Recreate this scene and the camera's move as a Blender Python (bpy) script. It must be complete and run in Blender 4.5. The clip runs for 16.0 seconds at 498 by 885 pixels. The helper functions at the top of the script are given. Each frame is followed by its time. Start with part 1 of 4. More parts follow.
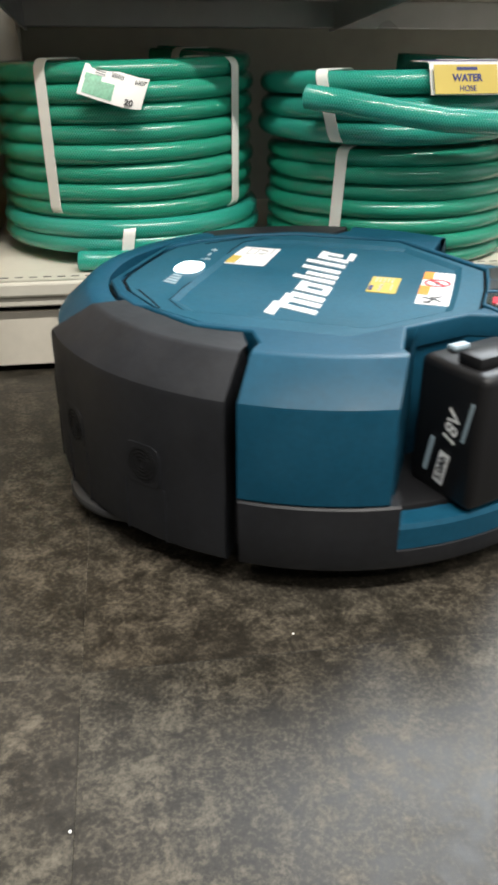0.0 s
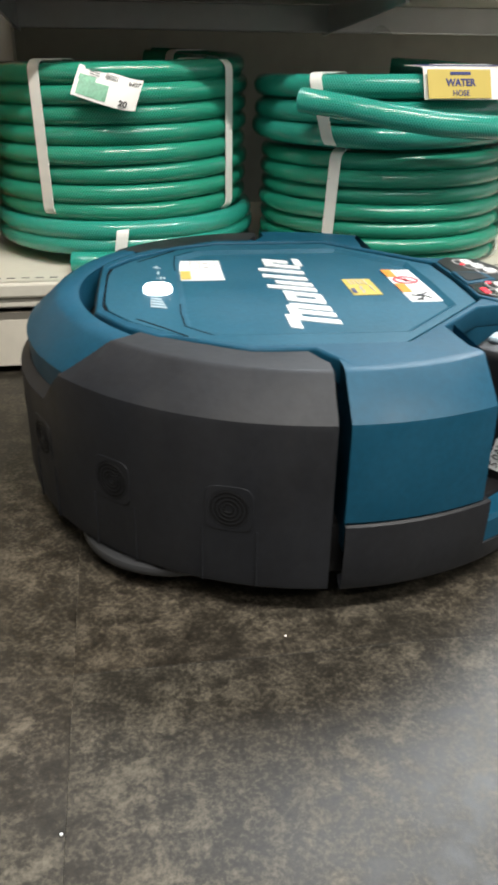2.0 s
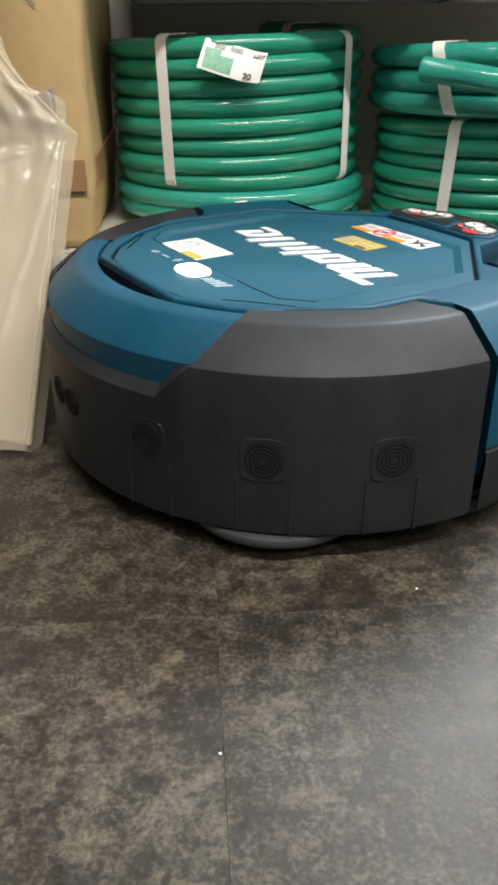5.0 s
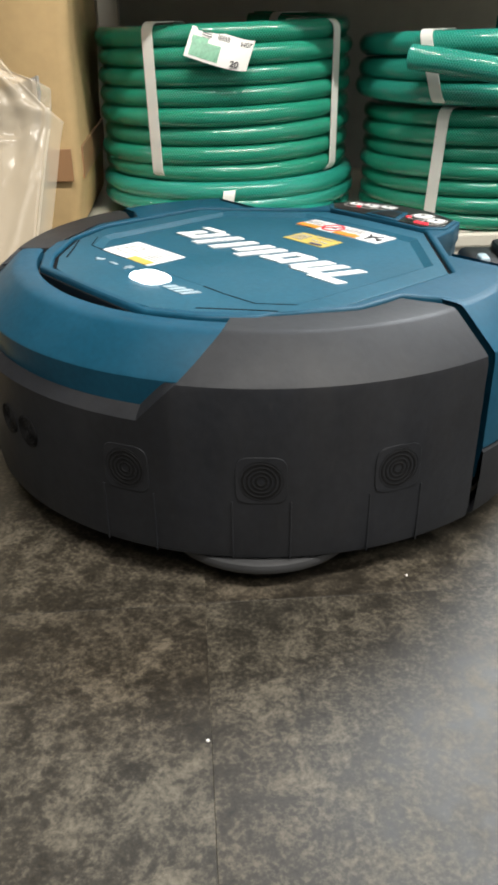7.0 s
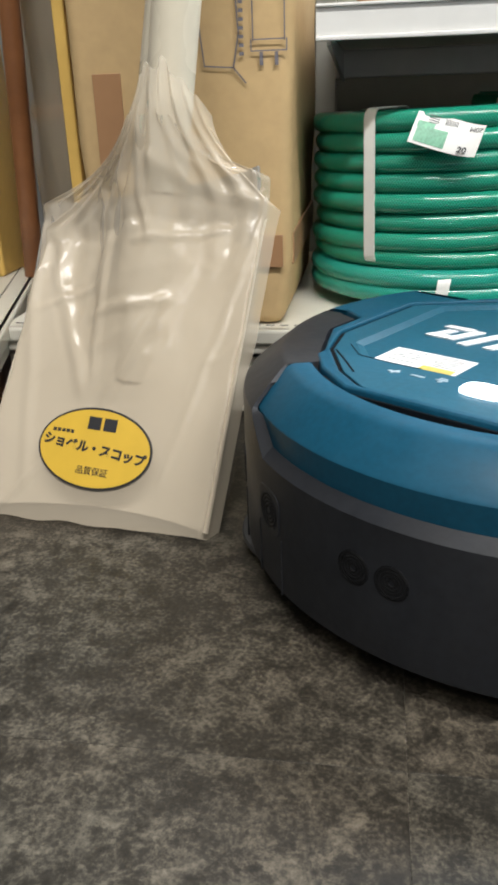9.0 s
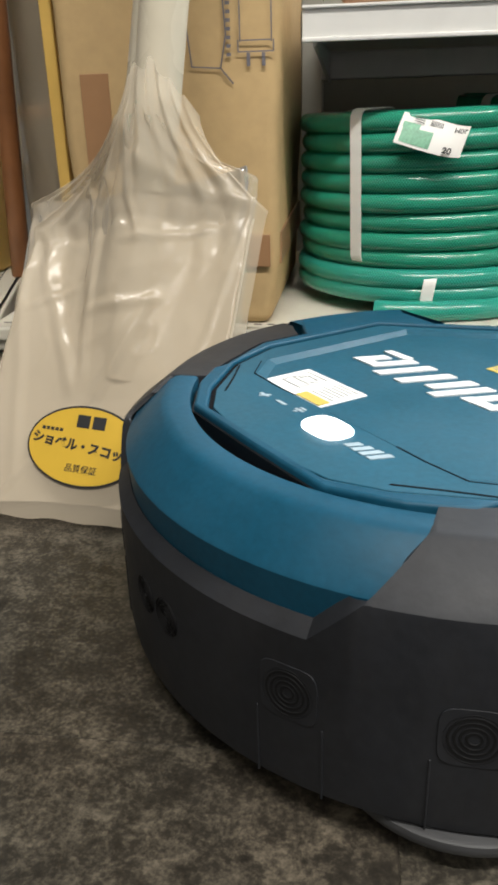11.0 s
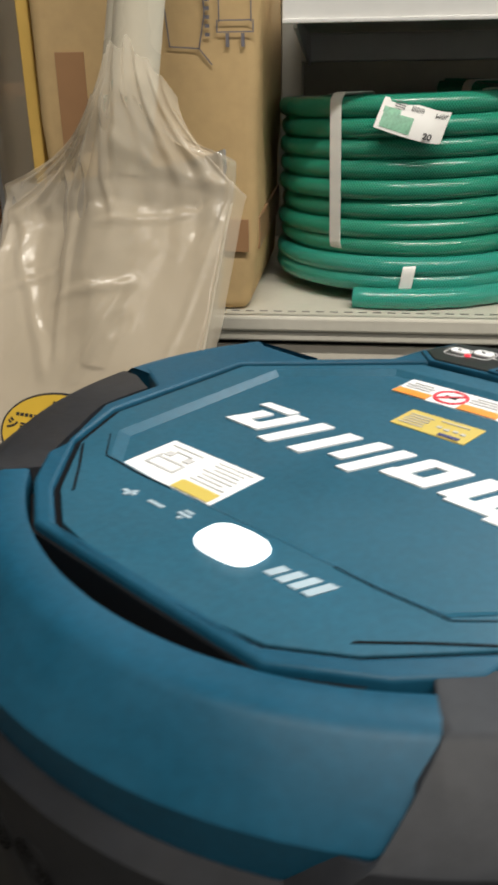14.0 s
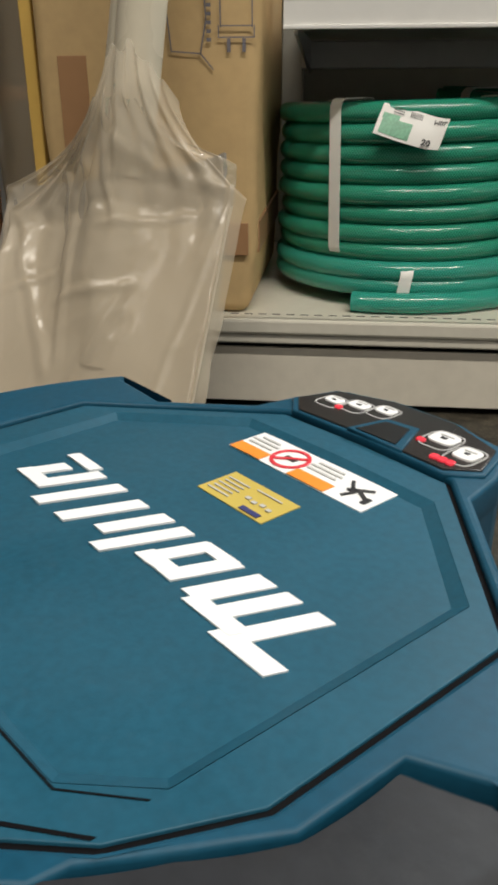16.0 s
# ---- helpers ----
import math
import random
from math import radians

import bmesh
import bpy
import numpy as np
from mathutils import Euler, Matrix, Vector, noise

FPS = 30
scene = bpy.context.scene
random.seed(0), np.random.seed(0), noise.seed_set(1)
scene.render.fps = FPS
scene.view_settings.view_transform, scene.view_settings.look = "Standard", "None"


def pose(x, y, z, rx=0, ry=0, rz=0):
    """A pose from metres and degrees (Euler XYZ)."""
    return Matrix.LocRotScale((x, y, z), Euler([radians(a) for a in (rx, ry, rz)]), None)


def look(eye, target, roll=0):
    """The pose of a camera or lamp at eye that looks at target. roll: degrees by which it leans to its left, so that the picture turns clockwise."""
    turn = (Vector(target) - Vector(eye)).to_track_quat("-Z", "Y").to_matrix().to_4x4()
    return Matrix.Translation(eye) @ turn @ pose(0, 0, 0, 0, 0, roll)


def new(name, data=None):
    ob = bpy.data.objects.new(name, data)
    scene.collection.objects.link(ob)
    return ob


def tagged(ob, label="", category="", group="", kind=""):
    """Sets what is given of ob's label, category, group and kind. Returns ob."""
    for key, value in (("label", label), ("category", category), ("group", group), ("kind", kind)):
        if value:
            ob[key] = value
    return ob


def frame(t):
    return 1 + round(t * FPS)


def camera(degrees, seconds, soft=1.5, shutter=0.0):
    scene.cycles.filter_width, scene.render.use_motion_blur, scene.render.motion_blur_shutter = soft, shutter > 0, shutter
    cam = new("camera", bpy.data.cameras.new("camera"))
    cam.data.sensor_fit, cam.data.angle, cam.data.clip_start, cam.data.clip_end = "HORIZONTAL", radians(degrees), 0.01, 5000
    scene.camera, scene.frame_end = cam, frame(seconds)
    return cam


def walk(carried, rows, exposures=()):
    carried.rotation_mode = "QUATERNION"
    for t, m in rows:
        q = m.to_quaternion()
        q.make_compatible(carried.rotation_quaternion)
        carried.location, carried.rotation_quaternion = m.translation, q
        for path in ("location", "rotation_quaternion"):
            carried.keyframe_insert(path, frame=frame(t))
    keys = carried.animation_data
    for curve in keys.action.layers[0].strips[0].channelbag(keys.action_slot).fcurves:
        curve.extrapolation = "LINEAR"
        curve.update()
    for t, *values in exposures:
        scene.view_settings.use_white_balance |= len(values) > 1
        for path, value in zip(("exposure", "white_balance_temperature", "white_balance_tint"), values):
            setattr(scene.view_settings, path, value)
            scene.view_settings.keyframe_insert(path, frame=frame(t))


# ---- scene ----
cam = camera(34.61, 16.0, soft=3.3, shutter=0.4)
PATH = [
    (0, (0.0485, -0.8852, 0.3511), (0.1833, -0.0045, -0.1030), 0.27),
    (0.5, (0.0483, -0.8847, 0.3499), (0.1839, -0.0037, -0.1034), 0.45),
    (1, (0.0515, -0.8829, 0.3472), (0.1929, -0.0030, -0.1064), 0.50),
    (1.5, (0.0522, -0.8848, 0.3497), (0.1964, -0.0053, -0.1038), 0.59),
    (2, (0.0468, -0.8849, 0.3499), (0.1933, -0.0041, -0.1005), 0.89),
    (2.5, (0.0287, -0.8809, 0.3517), (0.1405, 0.0035, -0.1015), 0.31),
    (3, (0.0020, -0.8879, 0.3612), (0.0463, 0.0014, -0.0939), -0.66),
    (3.5, (-0.0097, -0.8984, 0.3515), (0.0006, -0.0077, -0.1028), -1.34),
    (4, (-0.0010, -0.9078, 0.3480), (0.0326, -0.0212, -0.1134), -0.79),
    (6.5, (0.0013, -0.9059, 0.3368), (0.0633, -0.0272, -0.1367), -0.46),
    (7, (0.0039, -0.9066, 0.3354), (0.0670, -0.0279, -0.1377), -0.60),
    (7.5, (-0.0121, -0.8960, 0.3411), (0.0002, -0.0159, -0.1336), -1.67),
    (8, (-0.0263, -0.8546, 0.3460), (-0.1126, 0.0280, -0.1161), -2.32),
    (8.5, (-0.0225, -0.8393, 0.3492), (-0.1722, 0.0628, -0.0555), -2.08),
    (11, (-0.0230, -0.8459, 0.3480), (-0.1556, 0.0601, -0.0538), -1.79),
    (11.5, (-0.0228, -0.8431, 0.3479), (-0.1516, 0.0600, -0.0618), -1.86),
    (12, (-0.0230, -0.8405, 0.3485), (-0.1495, 0.0609, -0.0657), -1.72),
    (12.5, (-0.0215, -0.8449, 0.3470), (-0.1404, 0.0593, -0.0635), -1.36),
    (13, (-0.0216, -0.8435, 0.3468), (-0.1317, 0.0622, -0.0627), -1.08),
    (13.5, (-0.0226, -0.8399, 0.3478), (-0.1265, 0.0634, -0.0684), -0.94),
    (14, (-0.0232, -0.8384, 0.3490), (-0.1278, 0.0627, -0.0718), -0.80),
    (14.5, (-0.0223, -0.8449, 0.3435), (-0.1212, 0.0615, -0.0671), -0.43),
    (15, (-0.0224, -0.8436, 0.3472), (-0.1159, 0.0629, -0.0646), -0.18),
    (15.5, (-0.0228, -0.8419, 0.3473), (-0.1219, 0.0629, -0.0669), -0.30),
    (16, (-0.0236, -0.8445, 0.3456), (-0.1247, 0.0608, -0.0669), -0.25),
]
walk(cam, [(t, look(eye, target, roll)) for t, eye, target, roll in PATH],
     ((0, 0.0, 6450, 10), (2, 0.0, 6450, 10), (3.5, -0.12, 6600, 10), (6.5, 0.0, 6450, 10), (7.5, 0.05, 6600, 10), (8.5, 0.02, 6150, 10), (11, -0.2, 6500, 10), (12, -0.15, 6050, 10), (13.5, -0.3, 5950, 10), (14, -0.5, 6700, 10), (14.5, -0.98, 7300, 10), (16, -0.8, 6800, 10)))

# ---- world and lamps ----
world = bpy.data.worlds.new("world")
scene.world = world
world.use_nodes = True
world.node_tree.nodes["Background"].inputs[0].default_value = (0.75, 0.88, 1.0, 1)
world.node_tree.nodes["Background"].inputs[1].default_value = 0.08


def area_lamp(name, x, y, z, sx, sy, power, colour, rx=0, ry=0, rz=0):
    data = bpy.data.lights.new(name, "AREA")
    data.shape, data.size, data.size_y, data.energy, data.color = "RECTANGLE", sx, sy, power, colour
    ob = new(name, data)
    ob.matrix_world = pose(x, y, z, rx, ry, rz)
    return ob


# fluorescent rows under the ceiling, then two added area lamps
area_lamp("tube_light_a", 0.8, -1.5, 2.9, 3.2, 0.12, 172, (1.0, 0.96, 0.89))
area_lamp("tube_light_b", 0.9, -3.2, 2.9, 3.2, 0.12, 58, (1.0, 0.96, 0.9))
# broad unseen panel behind the shelf, added for cool sheen on floor and lid
area_lamp("overhead_sheen_panel", 1.9, 1.9, 2.9, 2.0, 1.8, 310, (0.9, 0.96, 1.0))
# weak bluish fill from the right, added inside the closed room
area_lamp("right_cool_fill", 3.6, -1.4, 1.3, 2.2, 2.2, 12, (0.78, 0.9, 1.0), 0, 90, 0)


# ---- materials ----
def mat(name, base, rough=0.5, metal=0.0, vary=0.15, scale=40.0, bump=0.0, coarse=6.0, spec=0.5, trans=0.0, coat=0.0):
    m = bpy.data.materials.new(name)
    m.use_nodes = True
    nt = m.node_tree
    b = nt.nodes["Principled BSDF"]
    L = nt.links.new
    tc = nt.nodes.new("ShaderNodeTexCoord")
    fine = nt.nodes.new("ShaderNodeTexNoise")
    fine.inputs["Scale"].default_value, fine.inputs["Detail"].default_value = scale, 5
    wide = nt.nodes.new("ShaderNodeTexNoise")
    wide.inputs["Scale"].default_value, wide.inputs["Detail"].default_value = coarse, 3
    L(tc.outputs["Object"], fine.inputs["Vector"])
    L(tc.outputs["Object"], wide.inputs["Vector"])
    add = nt.nodes.new("ShaderNodeMath")
    add.operation = "ADD"
    L(fine.outputs["Fac"], add.inputs[0])
    L(wide.outputs["Fac"], add.inputs[1])
    ramp = nt.nodes.new("ShaderNodeMapRange")
    ramp.inputs["From Min"].default_value, ramp.inputs["From Max"].default_value = 0.6, 1.4
    ramp.inputs["To Min"].default_value, ramp.inputs["To Max"].default_value = 1 - vary, 1 + vary
    L(add.outputs[0], ramp.inputs["Value"])
    mul = nt.nodes.new("ShaderNodeVectorMath")
    mul.operation = "SCALE"
    mul.inputs[0].default_value = base
    L(ramp.outputs[0], mul.inputs["Scale"])
    L(mul.outputs[0], b.inputs["Base Color"])
    rr = nt.nodes.new("ShaderNodeMapRange")
    rr.inputs["From Min"].default_value, rr.inputs["From Max"].default_value = 0.3, 0.7
    rr.inputs["To Min"].default_value, rr.inputs["To Max"].default_value = max(0.02, rough - 0.08), min(1, rough + 0.08)
    L(wide.outputs["Fac"], rr.inputs["Value"])
    L(rr.outputs[0], b.inputs["Roughness"])
    b.inputs["Metallic"].default_value = metal
    b.inputs["Specular IOR Level"].default_value = spec
    b.inputs["Transmission Weight"].default_value = trans
    b.inputs["Coat Weight"].default_value = coat
    if bump:
        bn = nt.nodes.new("ShaderNodeBump")
        bn.inputs["Strength"].default_value, bn.inputs["Distance"].default_value = bump, 0.001
        L(fine.outputs["Fac"], bn.inputs["Height"])
        L(bn.outputs[0], b.inputs["Normal"])
    return m


def glow(name, colour, strength, base=(0.85, 0.85, 0.83)):
    m = mat(name, base, 0.3, vary=0.03)
    b = m.node_tree.nodes["Principled BSDF"]
    b.inputs["Emission Color"].default_value, b.inputs["Emission Strength"].default_value = (*colour, 1), strength
    return m


def dusty(m, colour, amount, scale, stretch=(1, 1, 1)):
    """Dry dust and scuffs over a material's own colour."""
    nt, b = m.node_tree, m.node_tree.nodes["Principled BSDF"]
    L = nt.links.new
    old = b.inputs["Base Color"].links[0].from_socket
    tc = nt.nodes.new("ShaderNodeTexCoord")
    mp = nt.nodes.new("ShaderNodeMapping")
    mp.inputs["Scale"].default_value = stretch
    L(tc.outputs["Object"], mp.inputs["Vector"])
    total = None
    for sc, lo, hi, k in ((scale, 0.42, 0.75, amount), (scale * 7, 0.56, 0.72, amount * 0.7), (scale * 0.35, 0.4, 0.7, amount * 0.8)):
        n = nt.nodes.new("ShaderNodeTexNoise")
        n.inputs["Scale"].default_value, n.inputs["Detail"].default_value, n.inputs["Roughness"].default_value = sc, 8, 0.65
        L(mp.outputs[0], n.inputs["Vector"])
        r = nt.nodes.new("ShaderNodeMapRange")
        r.inputs["From Min"].default_value, r.inputs["From Max"].default_value, r.inputs["To Max"].default_value = lo, hi, k
        L(n.outputs["Fac"], r.inputs["Value"])
        if total is None:
            total = r.outputs[0]
        else:
            add = nt.nodes.new("ShaderNodeMath")
            add.operation = "ADD"
            L(total, add.inputs[0])
            L(r.outputs[0], add.inputs[1])
            total = add.outputs[0]
    mix = nt.nodes.new("ShaderNodeMix")
    mix.data_type = "RGBA"
    L(total, mix.inputs[0])
    L(old, mix.inputs[6])
    mix.inputs[7].default_value = (*colour, 1)
    L(mix.outputs[2], b.inputs["Base Color"])


def floor_material():
    """Dark slate-pattern vinyl: pale flecks clustered on a brown-grey ground."""
    m = bpy.data.materials.new("slate_vinyl")
    m.use_nodes = True
    nt, b = m.node_tree, m.node_tree.nodes["Principled BSDF"]
    L = nt.links.new
    tc = nt.nodes.new("ShaderNodeTexCoord")
    info = nt.nodes.new("ShaderNodeObjectInfo")
    shift = nt.nodes.new("ShaderNodeVectorMath")
    shift.operation = "MULTIPLY_ADD"
    shift.inputs[1].default_value = (9, 5, 3)
    L(info.outputs["Random"], shift.inputs[0])
    L(tc.outputs["Object"], shift.inputs[2])

    def noise_at(scale, detail, rough, lo, hi, distort=0.0):
        n = nt.nodes.new("ShaderNodeTexNoise")
        n.inputs["Scale"].default_value, n.inputs["Detail"].default_value = scale, detail
        n.inputs["Roughness"].default_value, n.inputs["Distortion"].default_value = rough, distort
        L(shift.outputs[0], n.inputs["Vector"])
        r = nt.nodes.new("ShaderNodeMapRange")
        r.inputs["From Min"].default_value, r.inputs["From Max"].default_value = lo, hi
        L(n.outputs["Fac"], r.inputs["Value"])
        return r.outputs[0]

    big = noise_at(14, 6, 0.7, 0.18, 0.68, 0.4)
    mid = noise_at(58, 7, 0.76, 0.34, 0.68, 0.35)
    fine = noise_at(340, 3, 0.6, 0.36, 0.68)
    tint = noise_at(5, 2, 0.5, 0.35, 0.65)
    mul = nt.nodes.new("ShaderNodeMath")
    mul.operation = "MULTIPLY_ADD"
    L(mid, mul.inputs[0])
    L(big, mul.inputs[1])
    mul.inputs[2].default_value = 0.0
    mul2 = nt.nodes.new("ShaderNodeMath")
    mul2.operation = "MULTIPLY_ADD"
    L(fine, mul2.inputs[0])
    mul2.inputs[1].default_value = 0.36
    L(mul.outputs[0], mul2.inputs[2])
    ramp = nt.nodes.new("ShaderNodeValToRGB")
    e = ramp.color_ramp.elements
    e[0].position, e[0].color = 0.0, (0.0105, 0.0088, 0.0064, 1)
    e[1].position, e[1].color = 1.0, (0.132, 0.111, 0.08, 1)
    k = e.new(0.38)
    k.color = (0.0285, 0.0238, 0.0172, 1)
    L(mul2.outputs[0], ramp.inputs[0])
    mix = nt.nodes.new("ShaderNodeMix")
    mix.data_type, mix.blend_type = "RGBA", "MULTIPLY"
    L(tint, mix.inputs[0])
    L(ramp.outputs[0], mix.inputs[6])
    mix.inputs[7].default_value = (0.93, 0.98, 1.02, 1)
    L(mix.outputs[2], b.inputs["Base Color"])
    rr = nt.nodes.new("ShaderNodeMapRange")
    rr.inputs["To Min"].default_value, rr.inputs["To Max"].default_value = 0.40, 0.56
    L(mid, rr.inputs["Value"])
    L(rr.outputs[0], b.inputs["Roughness"])
    bn = nt.nodes.new("ShaderNodeBump")
    b.inputs["Specular IOR Level"].default_value = 0.42
    bn.inputs["Strength"].default_value, bn.inputs["Distance"].default_value = 0.07, 0.0008
    L(mid, bn.inputs["Height"])
    L(bn.outputs[0], b.inputs["Normal"])
    return m


def hose_material(name, deep, pale):
    """Braided garden hose: a fine diamond net under glossy clear plastic."""
    m = bpy.data.materials.new(name)
    m.use_nodes = True
    nt, b = m.node_tree, m.node_tree.nodes["Principled BSDF"]
    L = nt.links.new
    uv = nt.nodes.new("ShaderNodeUVMap")
    sep = nt.nodes.new("ShaderNodeSeparateXYZ")
    L(uv.outputs[0], sep.inputs[0])

    def thread(sign):
        a = nt.nodes.new("ShaderNodeMath")
        a.operation = "MULTIPLY_ADD"
        L(sep.outputs["Y"], a.inputs[0])
        a.inputs[1].default_value = sign * 16
        c = nt.nodes.new("ShaderNodeMath")
        c.operation = "MULTIPLY"
        L(sep.outputs["X"], c.inputs[0])
        c.inputs[1].default_value = 330
        L(c.outputs[0], a.inputs[2])
        f = nt.nodes.new("ShaderNodeMath")
        f.operation = "PINGPONG"
        f.inputs[1].default_value = 0.5
        L(a.outputs[0], f.inputs[0])
        g = nt.nodes.new("ShaderNodeMapRange")
        g.inputs["From Min"].default_value, g.inputs["From Max"].default_value = 0.32, 0.42
        L(f.outputs[0], g.inputs["Value"])
        return g.outputs[0]

    mx = nt.nodes.new("ShaderNodeMath")
    mx.operation = "MAXIMUM"
    L(thread(1), mx.inputs[0])
    L(thread(-1), mx.inputs[1])
    sc = nt.nodes.new("ShaderNodeMath")
    sc.operation = "MULTIPLY"
    sc.inputs[1].default_value = 0.8
    L(mx.outputs[0], sc.inputs[0])
    mix = nt.nodes.new("ShaderNodeMix")
    mix.data_type = "RGBA"
    L(sc.outputs[0], mix.inputs[0])
    mix.inputs[6].default_value, mix.inputs[7].default_value = (*deep, 1), (*pale, 1)
    L(mix.outputs[2], b.inputs["Base Color"])
    b.inputs["Roughness"].default_value = 0.22
    b.inputs["Coat Weight"].default_value, b.inputs["Coat Roughness"].default_value = 0.4, 0.08
    b.inputs["Subsurface Weight"].default_value = 0.0
    bn = nt.nodes.new("ShaderNodeBump")
    bn.inputs["Strength"].default_value, bn.inputs["Distance"].default_value = 0.55, 0.0006
    L(mx.outputs[0], bn.inputs["Height"])
    L(bn.outputs[0], b.inputs["Normal"])
    return m


def film_material():
    """Crinkled clear polythene: mostly see-through, a thin milky veil, sharp gloss."""
    m = bpy.data.materials.new("clear_polythene")
    m.use_nodes = True
    nt = m.node_tree
    nt.nodes.clear()
    L = nt.links.new
    out = nt.nodes.new("ShaderNodeOutputMaterial")
    clear = nt.nodes.new("ShaderNodeBsdfTransparent")
    veil = nt.nodes.new("ShaderNodeBsdfDiffuse")
    veil.inputs[0].default_value = (0.74, 0.64, 0.49, 1)
    gloss = nt.nodes.new("ShaderNodeBsdfGlossy")
    gloss.inputs["Roughness"].default_value = 0.2
    tc = nt.nodes.new("ShaderNodeTexCoord")
    n = nt.nodes.new("ShaderNodeTexNoise")
    n.inputs["Scale"].default_value, n.inputs["Detail"].default_value, n.inputs["Distortion"].default_value = 8, 4, 1.5
    L(tc.outputs["Object"], n.inputs["Vector"])
    facet = nt.nodes.new("ShaderNodeTexVoronoi")
    facet.inputs["Scale"].default_value = 13
    warp = nt.nodes.new("ShaderNodeVectorMath")
    warp.operation = "MULTIPLY_ADD"
    warp.inputs[1].default_value = (0.12, 0.12, 0.12)
    L(n.outputs["Color"], warp.inputs[0])
    L(tc.outputs["Object"], warp.inputs[2])
    L(warp.outputs[0], facet.inputs["Vector"])
    bn = nt.nodes.new("ShaderNodeBump")
    bn.inputs["Strength"].default_value, bn.inputs["Distance"].default_value = 0.35, 0.009
    L(facet.outputs["Distance"], bn.inputs["Height"])
    L(bn.outputs[0], gloss.inputs["Normal"])
    a = nt.nodes.new("ShaderNodeMixShader")
    a.inputs[0].default_value = 0.38
    L(clear.outputs[0], a.inputs[1])
    L(veil.outputs[0], a.inputs[2])
    fr = nt.nodes.new("ShaderNodeFresnel")
    fr.inputs["IOR"].default_value = 1.5
    L(bn.outputs[0], fr.inputs["Normal"])
    mr = nt.nodes.new("ShaderNodeMapRange")
    mr.inputs["To Min"].default_value, mr.inputs["To Max"].default_value = 0.02, 0.24
    L(fr.outputs[0], mr.inputs["Value"])
    c = nt.nodes.new("ShaderNodeMixShader")
    L(mr.outputs[0], c.inputs[0])
    L(a.outputs[0], c.inputs[1])
    L(gloss.outputs[0], c.inputs[2])
    L(c.outputs[0], out.inputs[0])
    return m


FLOOR = floor_material()
GROUT = mat("floor_underlay", (0.06, 0.052, 0.042), 0.7)
# wall and ceiling greys are kept low to hold back bounced light
PLASTER = mat("wall_paint", (0.3, 0.29, 0.27), 0.8, vary=0.06, bump=0.1)
CREAM = mat("cream_enamel", (0.66, 0.63, 0.54), 0.35, vary=0.06, scale=90, bump=0.05)
KICK = mat("kick_enamel", (0.72, 0.67, 0.57), 0.4, vary=0.08, scale=60)
# shade of deck slots and the kick plate's recess, put into the colour
DARKSLOT = mat("gap_shade_dark", (0.05, 0.045, 0.04), 0.6)
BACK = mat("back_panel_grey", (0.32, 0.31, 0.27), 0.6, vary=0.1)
STEEL = mat("galvanised_steel", (0.55, 0.55, 0.57), 0.33, metal=0.35, vary=0.12, scale=25)
RAIL = mat("price_rail_plastic", (0.78, 0.77, 0.74), 0.18, vary=0.05, coat=0.4)
HOSE = hose_material("green_braided_hose", (0.005, 0.2, 0.118), (0.035, 0.38, 0.25))
HOSE_PALE = hose_material("pale_green_braided_hose", (0.007, 0.235, 0.17), (0.05, 0.42, 0.33))
BAND = mat("white_strapping", (0.8, 0.8, 0.76), 0.4, vary=0.05)
PAPER = mat("label_paper", (0.8, 0.79, 0.76), 0.45, vary=0.05)
INK = mat("black_ink", (0.02, 0.02, 0.022), 0.5)
GREENINK = mat("green_ink", (0.2, 0.45, 0.3), 0.5, vary=0.3, scale=300, coarse=90)
STICKER = mat("sticker_yellow", (0.62, 0.40, 0.045), 0.4, vary=0.08)
YELLOWINK = mat("yellow_ink", (0.55, 0.42, 0.09), 0.45, vary=0.05)
BLUEINK = mat("navy_ink", (0.03, 0.04, 0.16), 0.5)
ORANGEINK = mat("orange_ink", (0.85, 0.28, 0.03), 0.45)
REDINK = mat("red_ink", (0.7, 0.03, 0.05), 0.45)
GREYINK = mat("grey_ink", (0.5, 0.49, 0.48), 0.6)
CARD = mat("brown_cardboard", (0.53, 0.37, 0.18), 0.8, vary=0.1, scale=70, bump=0.15, coarse=4)
TAPE = mat("brown_tape", (0.36, 0.2, 0.1), 0.35, vary=0.08)
CARDINK = mat("box_print", (0.16, 0.15, 0.17), 0.7)
SHOVEL = mat("cream_painted_blade", (0.49, 0.425, 0.325), 0.4, vary=0.06, scale=30)
HANDLE = mat("cream_handle", (0.62, 0.56, 0.44), 0.3, vary=0.05)
# rear shovel's blade: a darker, greyer tone than the front one
SHOVELBACK = mat("darker_grey_blade", (0.22, 0.205, 0.18), 0.45, vary=0.1)
FILM = film_material()
WOOD = mat("varnished_wood", (0.24, 0.1, 0.04), 0.35, vary=0.25, scale=30)
YELLOWWOOD = mat("pale_yellow_wood", (0.62, 0.4, 0.1), 0.5, vary=0.12, scale=40)
DARKGOODS = mat("dark_wrapped_goods", (0.06, 0.056, 0.048), 0.3, vary=0.25, scale=12)
TEAL = mat("teal_plastic", (0.0055, 0.063, 0.112), 0.46, vary=0.2, scale=220, coarse=18, bump=0.12, spec=0.22)
TEALLID = mat("teal_lid_plastic", (0.011, 0.082, 0.132), 0.46, vary=0.2, scale=240, coarse=11, bump=0.12, spec=0.22)
BUMPER = mat("charcoal_rubbery_plastic", (0.0138, 0.0155, 0.0195), 0.52, vary=0.3, scale=160, coarse=16, bump=0.18, spec=0.3)
